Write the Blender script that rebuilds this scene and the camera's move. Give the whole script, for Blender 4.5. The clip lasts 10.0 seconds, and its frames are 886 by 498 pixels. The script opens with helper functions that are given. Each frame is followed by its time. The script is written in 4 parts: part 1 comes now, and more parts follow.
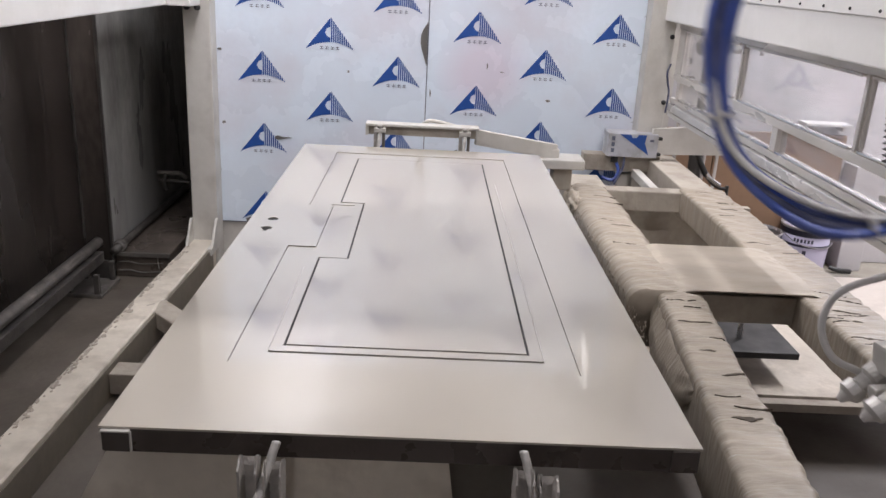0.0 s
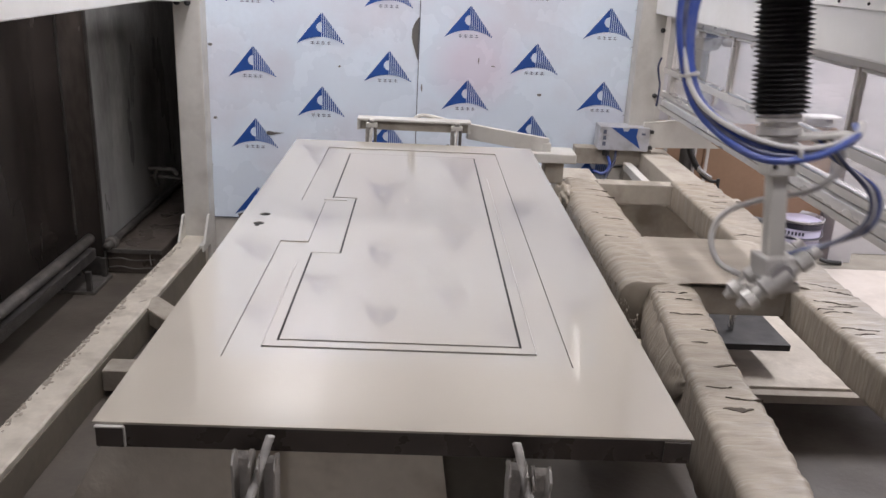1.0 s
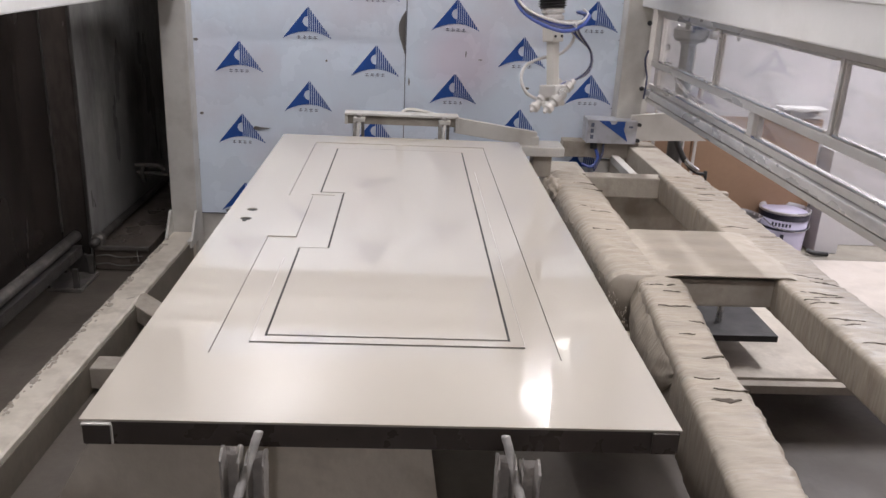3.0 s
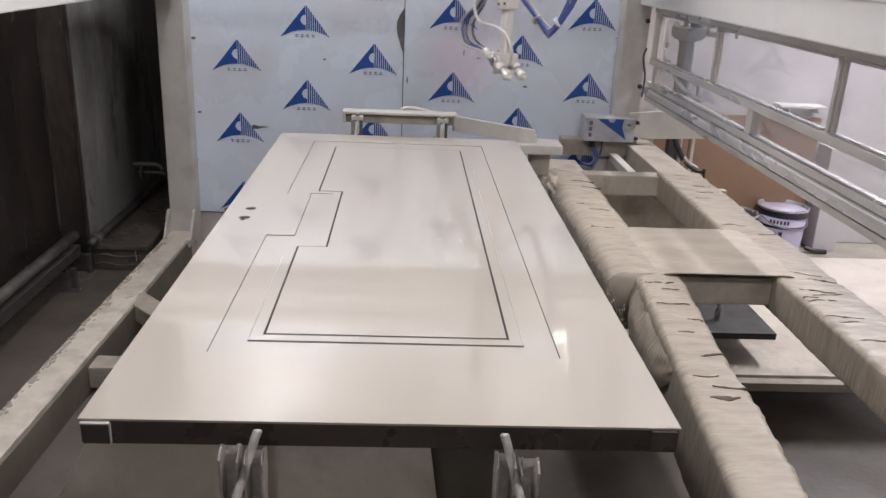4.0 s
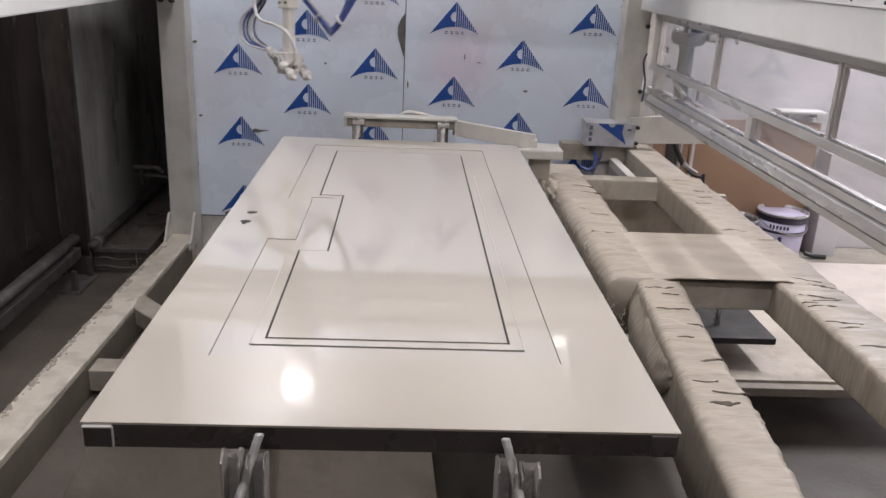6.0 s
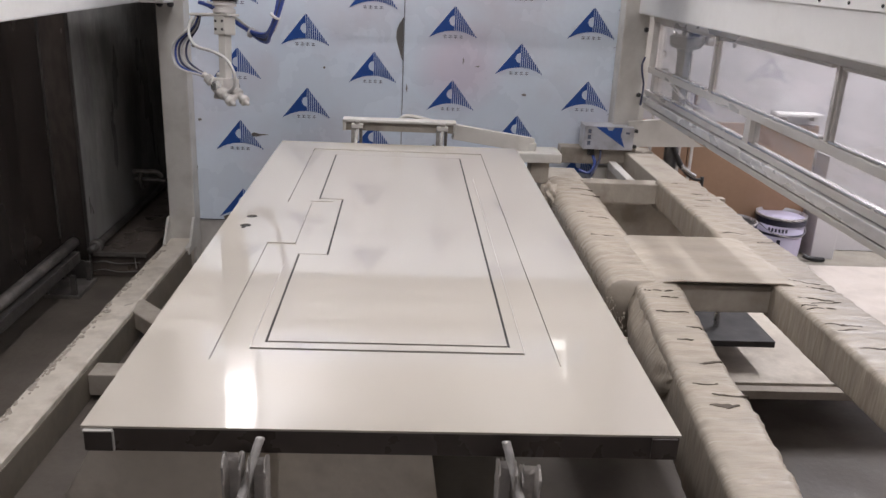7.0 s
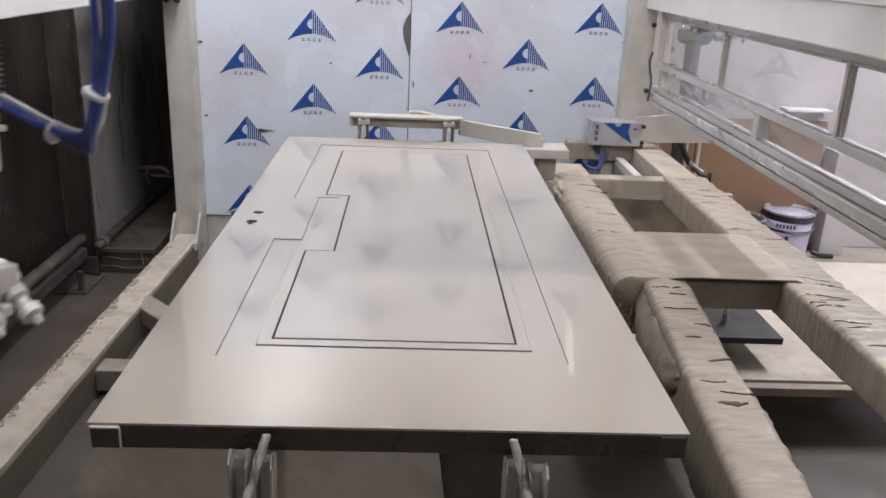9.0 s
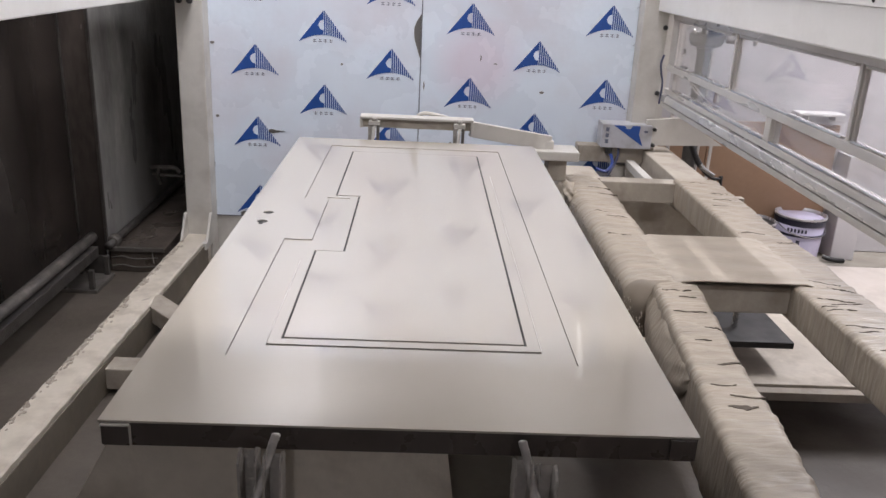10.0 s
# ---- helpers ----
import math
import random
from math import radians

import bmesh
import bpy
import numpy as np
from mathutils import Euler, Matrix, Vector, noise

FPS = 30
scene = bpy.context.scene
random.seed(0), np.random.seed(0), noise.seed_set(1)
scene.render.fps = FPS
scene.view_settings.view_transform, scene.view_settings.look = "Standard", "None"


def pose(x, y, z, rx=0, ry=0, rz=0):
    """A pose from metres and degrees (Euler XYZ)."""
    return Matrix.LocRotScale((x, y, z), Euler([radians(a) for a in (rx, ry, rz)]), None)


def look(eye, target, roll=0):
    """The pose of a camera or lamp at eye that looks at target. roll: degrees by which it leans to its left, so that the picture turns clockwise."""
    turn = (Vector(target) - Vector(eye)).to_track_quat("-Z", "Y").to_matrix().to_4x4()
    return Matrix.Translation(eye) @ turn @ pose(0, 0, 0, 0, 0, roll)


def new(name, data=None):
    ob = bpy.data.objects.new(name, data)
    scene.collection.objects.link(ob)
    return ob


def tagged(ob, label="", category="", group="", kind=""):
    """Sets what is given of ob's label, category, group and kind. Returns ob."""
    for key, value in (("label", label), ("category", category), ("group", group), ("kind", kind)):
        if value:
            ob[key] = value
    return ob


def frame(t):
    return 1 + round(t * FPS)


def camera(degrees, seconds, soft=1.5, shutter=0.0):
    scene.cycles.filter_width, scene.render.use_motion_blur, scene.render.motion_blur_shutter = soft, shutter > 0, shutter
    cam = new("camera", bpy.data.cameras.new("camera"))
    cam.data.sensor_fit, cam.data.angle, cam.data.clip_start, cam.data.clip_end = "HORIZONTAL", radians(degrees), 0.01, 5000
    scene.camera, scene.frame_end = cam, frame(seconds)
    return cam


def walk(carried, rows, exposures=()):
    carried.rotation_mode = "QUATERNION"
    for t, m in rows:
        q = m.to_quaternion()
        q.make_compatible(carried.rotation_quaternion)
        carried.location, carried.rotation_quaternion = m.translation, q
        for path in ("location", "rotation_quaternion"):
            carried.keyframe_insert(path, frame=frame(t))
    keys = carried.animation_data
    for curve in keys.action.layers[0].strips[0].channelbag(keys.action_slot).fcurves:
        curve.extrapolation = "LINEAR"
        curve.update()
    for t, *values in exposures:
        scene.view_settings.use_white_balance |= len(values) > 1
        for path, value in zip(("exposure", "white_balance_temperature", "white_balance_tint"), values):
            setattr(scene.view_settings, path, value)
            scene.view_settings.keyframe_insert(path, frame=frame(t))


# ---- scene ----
from mathutils.geometry import tessellate_polygon

cam = camera(56.6, 10.0, soft=1.5, shutter=0.5)
PATH = [
    (0, (0.463, -1.065, 1.561), (0.515, 0.828, 0.916), 3.1),
    (0.5, (0.462, -1.069, 1.56), (0.521, 0.822, 0.912), 3.1),
    (1, (0.464, -1.07, 1.561), (0.534, 0.818, 0.905), 2.9),
    (1.5, (0.463, -1.068, 1.56), (0.549, 0.818, 0.9), 2.9),
    (2, (0.464, -1.069, 1.561), (0.558, 0.816, 0.898), 3.0),
    (2.5, (0.467, -1.069, 1.56), (0.56, 0.815, 0.895), 2.8),
    (4, (0.467, -1.068, 1.559), (0.567, 0.814, 0.888), 2.6),
    (4.5, (0.465, -1.068, 1.561), (0.569, 0.814, 0.891), 2.8),
    (5, (0.464, -1.07, 1.561), (0.569, 0.812, 0.893), 2.8),
    (5.5, (0.464, -1.071, 1.562), (0.565, 0.812, 0.895), 2.8),
    (7, (0.461, -1.075, 1.563), (0.565, 0.812, 0.909), 2.7),
    (7.5, (0.464, -1.07, 1.56), (0.571, 0.817, 0.905), 2.6),
    (8, (0.465, -1.065, 1.562), (0.572, 0.818, 0.898), 2.6),
    (8.5, (0.464, -1.061, 1.56), (0.567, 0.822, 0.894), 2.6),
    (9, (0.46, -1.068, 1.562), (0.549, 0.816, 0.898), 2.6),
    (9.5, (0.46, -1.07, 1.562), (0.539, 0.817, 0.902), 2.8),
    (10, (0.458, -1.068, 1.56), (0.525, 0.819, 0.899), 2.8),
]
walk(cam, [(t, look(e, a, r)) for t, e, a, r in PATH], exposures=[(0.0, 0.13), (0.8, 0.05), (2.0, 0.11), (5.0, 0.06), (8.0, -0.01), (10.0, -0.01)])

# ---- light ----
world = bpy.data.worlds.new("world")
scene.world = world
world.use_nodes = True
world.node_tree.nodes["Background"].inputs[0].default_value = (0.5, 0.52, 0.55, 1)
world.node_tree.nodes["Background"].inputs[1].default_value = 0.05

# Out of view, tuned to brightness and glints; the last is added fill.
# place, watts, turn and half length of each tube light
LAMPS = [(-0.62, -0.03, 2.86, 16, 90, 0.58), (1.52, -0.03, 2.86, 17, 90, 0.20), (-0.45, 1.2, 2.65, 6, 0, 0.58), (1.42, 1.2, 2.65, 6, 0, 0.58),
         (-0.22, 2.38, 2.86, 25, 0, 0.58), (1.17, 2.38, 2.86, 6, 0, 0.58), (3.3, 2.7, 2.8, 86, 0, 0.58), (0.4, -3.3, 1.9, 16, 0, 0.58)]
for lx, ly, lz, watts, turn, half in LAMPS:
    ld = bpy.data.lights.new("unseen_tube_lamp", "AREA")
    ld.shape, ld.size, ld.size_y, ld.energy, ld.color = "RECTANGLE", 0.16, 2 * half, watts, (0.955, 0.934, 1.0)
    new("unseen_tube_lamp", ld).matrix_world = pose(lx, ly, lz, 0, 0, turn)


# ---- materials ----
def mat(name, color, rough=0.5, metal=0.0, var=0.12, grain=40.0, big=3.0, bump=0.15, bump_scale=120.0,
        dirt=None, dirt_amount=0.0, dirt_scale=5.0, stretch=(1, 1, 1), coat=0.0, spec=0.5, rvar=0.12):
    """A worn surface: colour varied at two scales, patches of dirt, uneven gloss and fine relief."""
    m = bpy.data.materials.new(name)
    m.use_nodes = True
    n, l = m.node_tree.nodes, m.node_tree.links
    b = n["Principled BSDF"]
    tc = n.new("ShaderNodeTexCoord")
    mp = n.new("ShaderNodeMapping")
    mp.inputs["Scale"].default_value = stretch
    l.new(tc.outputs["Object"], mp.inputs[0])

    def tex(scale, detail=4.0):
        t = n.new("ShaderNodeTexNoise")
        t.inputs["Scale"].default_value, t.inputs["Detail"].default_value = scale, detail
        l.new(mp.outputs[0], t.inputs["Vector"])
        return t.outputs[0]

    def mix(fac, a, c, kind="MIX"):
        x = n.new("ShaderNodeMix")
        x.data_type, x.blend_type = "RGBA", kind
        for sock, v in ((x.inputs[0], fac), (x.inputs[6], a), (x.inputs[7], c)):
            if hasattr(v, "is_output"):
                l.new(v, sock)
            elif isinstance(v, (int, float)):
                sock.default_value = v
            else:
                sock.default_value = (*v, 1)
        return x.outputs[2]

    def span(v, lo, hi, f0=0.35, f1=0.65):
        r = n.new("ShaderNodeMapRange")
        l.new(v, r.inputs[0])
        for i, k in enumerate((f0, f1, lo, hi)):
            r.inputs[1 + i].default_value = k
        return r.outputs[0]
    dark, light = [c * (1 - var) for c in color], [min(1, c * (1 + var * 0.6)) for c in color]
    col = mix(span(tex(big), 0, 1), dark, light)
    col = mix(span(tex(grain), 0, 0.5), col, [c * (1 - var) for c in color])
    if dirt:
        col = mix(span(tex(dirt_scale, 6.0), 0, dirt_amount, 0.48, 0.68), col, dirt)
    l.new(col, b.inputs["Base Color"])
    l.new(span(tex(big * 2.3), max(0.02, rough - rvar), min(1, rough + rvar)), b.inputs["Roughness"])
    b.inputs["Metallic"].default_value = metal
    b.inputs["Coat Weight"].default_value = coat
    b.inputs["Coat Roughness"].default_value = 0.045
    b.inputs["Specular IOR Level"].default_value = spec
    if bump:
        bp = n.new("ShaderNodeBump")
        bp.inputs["Strength"].default_value, bp.inputs["Distance"].default_value = bump, 0.004
        l.new(tex(bump_scale), bp.inputs["Height"])
        l.new(bp.outputs[0], b.inputs["Normal"])
    return m


CREAM = (0.60, 0.575, 0.53)
DUST = (0.50, 0.47, 0.42)
m_door = mat("gloss_lacquer", (0.472, 0.428, 0.36), 0.3, var=0.012, grain=400, big=2.0, bump=0.0, coat=1.0, rvar=0.0, spec=0.4)
m_door.node_tree.nodes["Principled BSDF"].inputs["Coat IOR"].default_value = 1.68
# Near-black: the shade inside the grooves is put into this colour.
m_groove = mat("groove_shade_dark", (0.035, 0.032, 0.03), 0.7, var=0.1)
# Unpainted edge tone, darkened further for the shade on the door's side.
m_edge = mat("shaded_door_edge", (0.075, 0.060, 0.052), 0.32, var=0.15, big=6, dirt=(0.12, 0.11, 0.10), dirt_amount=0.5)
m_hole = mat("hole_dark", (0.03, 0.028, 0.025), 0.8)
m_paint = mat("cream_machine_paint", CREAM, 0.45, var=0.08, dirt=(0.33, 0.30, 0.26), dirt_amount=0.35, dirt_scale=7)
m_dusty = mat("dusty_machine_paint", (0.41, 0.365, 0.305), 0.8, var=0.14, dirt=(0.22, 0.18, 0.14), dirt_amount=0.6, dirt_scale=9, bump=0.5, bump_scale=60)
m_white = mat("white_beam_paint", (0.80, 0.785, 0.76), 0.4, var=0.05, dirt=(0.5, 0.47, 0.43), dirt_amount=0.3, dirt_scale=3)
# Brown that carries the shade on the floor beam's inner side.
m_side_shade = mat("beam_side_shade_brown", (0.20, 0.17, 0.13), 0.7, var=0.2, dirt=(0.10, 0.085, 0.065), dirt_amount=0.5, dirt_scale=6)
# Mirror-like, so the unseen axis housing gives a glint in the door.
m_column = mat("satin_axis_steel", (0.80, 0.79, 0.77), 0.16, 0.95, var=0.05, bump=0.02, rvar=0.05)
m_film = mat("protective_film", (0.735, 0.81, 0.905), 0.27, var=0.05, big=1.6, dirt=(0.60, 0.50, 0.53), dirt_amount=0.45, dirt_scale=1.5, bump=0.10, bump_scale=7, rvar=0.1)
# Soft pink spot mixed into the film colour of the right sheet.
_n, _l = m_film.node_tree.nodes, m_film.node_tree.links
_b = _n["Principled BSDF"]
_c = _b.inputs["Base Color"].links[0].from_socket
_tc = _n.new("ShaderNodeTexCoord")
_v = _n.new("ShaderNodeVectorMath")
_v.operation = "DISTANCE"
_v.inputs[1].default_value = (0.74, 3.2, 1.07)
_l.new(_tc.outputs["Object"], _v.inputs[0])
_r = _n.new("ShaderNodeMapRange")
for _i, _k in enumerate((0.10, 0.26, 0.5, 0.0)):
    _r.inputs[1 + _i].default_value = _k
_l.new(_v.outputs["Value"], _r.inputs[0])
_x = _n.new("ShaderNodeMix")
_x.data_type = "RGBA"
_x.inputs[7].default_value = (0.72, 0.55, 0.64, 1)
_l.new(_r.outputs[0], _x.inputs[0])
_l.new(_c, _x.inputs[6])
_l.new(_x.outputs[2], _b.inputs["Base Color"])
m_case = mat("smeared_case_film", (0.50, 0.50, 0.53), 0.4, var=0.12, dirt=(0.27, 0.25, 0.235), dirt_amount=0.6, dirt_scale=14)
m_pump = mat("dark_cast_steel", (0.16, 0.155, 0.15), 0.45, 0.4, var=0.3, dirt=(0.09, 0.085, 0.08), dirt_amount=0.6, dirt_scale=14)
m_blue = mat("print_blue", (0.014, 0.072, 0.30), 0.35, var=0.10, bump=0)
m_ink = mat("print_ink", (0.12, 0.13, 0.18), 0.5, bump=0)
m_torn = mat("torn_film_metal", (0.20, 0.19, 0.18), 0.4, 0.5)
m_wrap = mat("wrapping_film", (0.40, 0.345, 0.275), 0.5, var=0.25, grain=25, big=4, dirt=(0.22, 0.18, 0.14), dirt_amount=0.6, dirt_scale=4, bump=1.0, bump_scale=16, stretch=(0.7, 5.0, 0.7))
m_beam = mat("tan_stained_beam_paint", (0.64, 0.58, 0.49), 0.6, var=0.14, dirt=(0.33, 0.28, 0.22), dirt_amount=0.6, dirt_scale=8, bump=0.4, bump_scale=60)
m_plate = mat("wrapped_plate", (0.41, 0.357, 0.29), 0.55, var=0.1, dirt=(0.30, 0.26, 0.21), dirt_amount=0.5, dirt_scale=4, bump=0.1, bump_scale=30, stretch=(1, 2.5, 1))
# Dark tone painted in for shaded creases and tears in the film.
m_crease = mat("film_crease_dark", (0.11, 0.09, 0.07), 0.9)
m_dark = mat("wet_dark_steel", (0.050, 0.042, 0.037), 0.22, 0.35, var=0.6, big=1.6, dirt=(0.105, 0.085, 0.074), dirt_amount=0.65, dirt_scale=1.4, bump=0.15, bump_scale=5, stretch=(1, 1, 0.35), rvar=0.15)
m_sheet = mat("brown_stained_steel", (0.12, 0.10, 0.088), 0.25, 0.3, var=0.5, big=1.6, dirt=(0.19, 0.155, 0.13), dirt_amount=0.7, dirt_scale=1.8, bump=0.15, bump_scale=5, stretch=(1, 1, 0.3), rvar=0.15)
m_dark2 = mat("grey_curtain_steel", (0.46, 0.455, 0.435), 0.36, 0.1, var=0.3, big=1.5, dirt=(0.09, 0.08, 0.072), dirt_amount=0.8, dirt_scale=2.5, bump=0.15, bump_scale=6, stretch=(1, 1, 0.4), rvar=0.15)
m_floor = mat("stained_concrete", (0.105, 0.088, 0.071), 0.5, var=0.2, big=2.0, dirt=(0.14, 0.12, 0.10), dirt_amount=0.6, dirt_scale=3, bump=0.3, bump_scale=50)
m_floor2 = mat("pale_floor_paint", (0.62, 0.56, 0.50), 0.4, var=0.08, dirt=(0.36, 0.32, 0.28), dirt_amount=0.5, dirt_scale=4)
m_tray = mat("tray_paint", (0.33, 0.30, 0.25), 0.55, var=0.15, dirt=(0.2, 0.19, 0.16), dirt_amount=0.5)
m_wall = mat("plain_wall_paint", (0.58, 0.56, 0.57), 0.7, var=0.05)
m_ceil = mat("ceiling_paint", (0.66, 0.65, 0.64), 0.8, var=0.04)
m_board = mat("brown_board", (0.30, 0.185, 0.115), 0.7, var=0.08, dirt=(0.22, 0.13, 0.08), dirt_amount=0.4, dirt_scale=2)
m_alu = mat("aluminium_profile", (0.68, 0.65, 0.615), 0.38, 0.35, var=0.1, dirt=(0.5, 0.46, 0.42), dirt_amount=0.5, dirt_scale=8, stretch=(1, 0.3, 1))
m_chrome = mat("bright_steel", (0.72, 0.71, 0.70), 0.18, 0.95, var=0.06, bump=0.03)
# Bright steel with darker streaks along its length.
m_slide = mat("streaked_steel_rail", (0.80, 0.785, 0.77), 0.3, 0.35, var=0.2, big=5, dirt=(0.34, 0.32, 0.31), dirt_amount=0.6, dirt_scale=5, stretch=(1, 0.35, 1), bump=0.05)
m_grime = mat("crusted_steel", (0.42, 0.39, 0.36), 0.55, 0.4, var=0.3, dirt=(0.55, 0.52, 0.48), dirt_amount=0.7, dirt_scale=30, bump=0.7, bump_scale=90)
m_rail = mat("wet_rail_steel", (0.17, 0.155, 0.14), 0.4, 0.4, var=0.3, dirt=(0.30, 0.27, 0.24), dirt_amount=0.6, dirt_scale=9, bump=0.4)
# The rail steel again at about half its brightness.
m_rail2 = mat("darker_rail_steel", (0.09, 0.082, 0.075), 0.45, 0.4, var=0.3, dirt=(0.16, 0.145, 0.13), dirt_amount=0.6, dirt_scale=9, bump=0.4)
m_wet = mat("wet_brown_steel", (0.12, 0.098, 0.082), 0.35, 0.2, var=0.3, dirt=(0.15, 0.125, 0.105), dirt_amount=0.6, dirt_scale=6, bump=0.3)
m_rubber = mat("black_bellows_rubber", (0.028, 0.026, 0.026), 0.55, var=0.2, dirt=(0.06, 0.055, 0.055), dirt_amount=0.5, dirt_scale=14)
m_gun = mat("paint_crusted_gun", (0.56, 0.535, 0.50), 0.4, 0.2, var=0.25, dirt=(0.30, 0.28, 0.265), dirt_amount=0.6, dirt_scale=35, bump=0.8, bump_scale=80)
m_hose = mat("blue_hose", (0.045, 0.085, 0.34), 0.35, var=0.2, dirt=(0.16, 0.18, 0.36), dirt_amount=0.6, dirt_scale=18)
m_hose2 = mat("dark_blue_hose", (0.05, 0.055, 0.11), 0.4, var=0.2, dirt=(0.22, 0.23, 0.30), dirt_amount=0.5, dirt_scale=20)
m_clear = mat("milky_hose", (0.58, 0.56, 0.54), 0.3, var=0.1)
m_black = mat("black_plastic", (0.025, 0.024, 0.024), 0.5, var=0.2)
m_tin = mat("can_tin", (0.55, 0.54, 0.56), 0.3, 0.6, var=0.1)
m_label = mat("can_label", (0.50, 0.47, 0.60), 0.45, var=0.06)
m_navy = mat("can_band", (0.03, 0.03, 0.055), 0.4)
m_lamp = bpy.data.materials.new("lamp_tube_glow")
m_lamp.use_nodes = True
m_lamp.node_tree.nodes["Principled BSDF"].inputs["Emission Color"].default_value = (1, 0.965, 0.93, 1)
m_lamp.node_tree.nodes["Principled BSDF"].inputs["Emission Strength"].default_value = 9.0

m_faint = bpy.data.materials.new("weak_tube_glow")
m_faint.use_nodes = True
m_faint.node_tree.nodes["Principled BSDF"].inputs["Emission Color"].default_value = (1, 0.965, 0.93, 1)
m_faint.node_tree.nodes["Principled BSDF"].inputs["Emission Strength"].default_value = 1.2
m_spot = m_faint.copy()
m_spot.name = "bridge_spot_glow"
m_spot.node_tree.nodes["Principled BSDF"].inputs["Emission Strength"].default_value = 3.6

m_pane = bpy.data.materials.new("dusty_acrylic")
m_pane.use_nodes = True
_n, _l = m_pane.node_tree.nodes, m_pane.node_tree.links
_b = _n["Principled BSDF"]
_b.inputs["Base Color"].default_value = (0.62, 0.60, 0.62, 1)
_b.inputs["Roughness"].default_value = 0.05
_t = _n.new("ShaderNodeBsdfTransparent")
_m = _n.new("ShaderNodeMixShader")
_x = _n.new("ShaderNodeTexNoise")
_x.inputs["Scale"].default_value, _x.inputs["Detail"].default_value = 3.0, 5.0
_r = _n.new("ShaderNodeMapRange")
for _i, _k in enumerate((0.3, 0.7, 0.03, 0.22)):
    _r.inputs[1 + _i].default_value = _k
_l.new(_x.outputs[0], _r.inputs[0])
_l.new(_r.outputs[0], _m.inputs[0])
_l.new(_t.outputs[0], _m.inputs[1])
_l.new(_b.outputs[0], _m.inputs[2])
_g = _n.new("ShaderNodeBsdfGlossy")
_g.inputs["Roughness"].default_value = 0.03
_w = _n.new("ShaderNodeLayerWeight")
_w.inputs["Blend"].default_value = 0.5
_f = _n.new("ShaderNodeMath")
_f.operation = "POWER"
_f.inputs[1].default_value = 4.0
_l.new(_w.outputs["Facing"], _f.inputs[0])
_k = _n.new("ShaderNodeMixShader")
_l.new(_f.outputs[0], _k.inputs[0])
_l.new(_m.outputs[0], _k.inputs[1])
_l.new(_g.outputs[0], _k.inputs[2])
_l.new(_k.outputs[0], _n["Material Output"].inputs[0])


# ---- mesh helpers ----
def part(name, bm, material, parent=None, label="", smooth=False):
    me = bpy.data.meshes.new(name)
    bmesh.ops.recalc_face_normals(bm, faces=bm.faces)
    bm.to_mesh(me)
    bm.free()
    me.materials.append(material)
    if smooth:
        for p in me.polygons:
            p.use_smooth = True
    ob = new(name, me)
    if parent:
        ob.parent = parent
    if label:
        ob["label"] = label
    return ob


def thing(name, label, category, m=None, group="", kind=""):
    ob = new(name)
    ob.empty_display_size = 0.05
    if m:
        ob.matrix_world = m
    return tagged(ob, label, category, group, kind)


def box(x0, x1, y0, y1, z0, z1, bevel=0.004, bm=None, m=None, seg=2):
    one = bmesh.new()
    bmesh.ops.create_cube(one, size=1)
    for v in one.verts:
        v.co = Vector(((x0 + x1) / 2 + v.co.x * (x1 - x0), (y0 + y1) / 2 + v.co.y * (y1 - y0), (z0 + z1) / 2 + v.co.z * (z1 - z0)))
    if bevel:
        bmesh.ops.bevel(one, geom=one.edges[:], offset=bevel, segments=seg, affect="EDGES", profile=0.6)
    if m:
        bmesh.ops.transform(one, matrix=m, verts=one.verts)
    return join(bm, one)


def join(bm, one):
    if bm is None:
        return one
    me = bpy.data.meshes.new("tmp")
    one.to_mesh(me)
    one.free()
    bm.from_mesh(me)
    bpy.data.meshes.remove(me)
    return bm


def lathe(profile, m=None, n=24, bm=None, caps=True):
    """A turned shape from (radius, height) pairs, about z."""
    one = bmesh.new()
    rings = [[one.verts.new((r * math.cos(2 * math.pi * i / n), r * math.sin(2 * math.pi * i / n), h)) for i in range(n)] for r, h in profile]
    for a, b in zip(rings, rings[1:]):
        for i in range(n):
            one.faces.new((a[i], a[(i + 1) % n], b[(i + 1) % n], b[i]))
    if caps:
        one.faces.new(rings[0][::-1])
        one.faces.new(rings[-1])
    if m:
        bmesh.ops.transform(one, matrix=m, verts=one.verts)
    return join(bm, one)


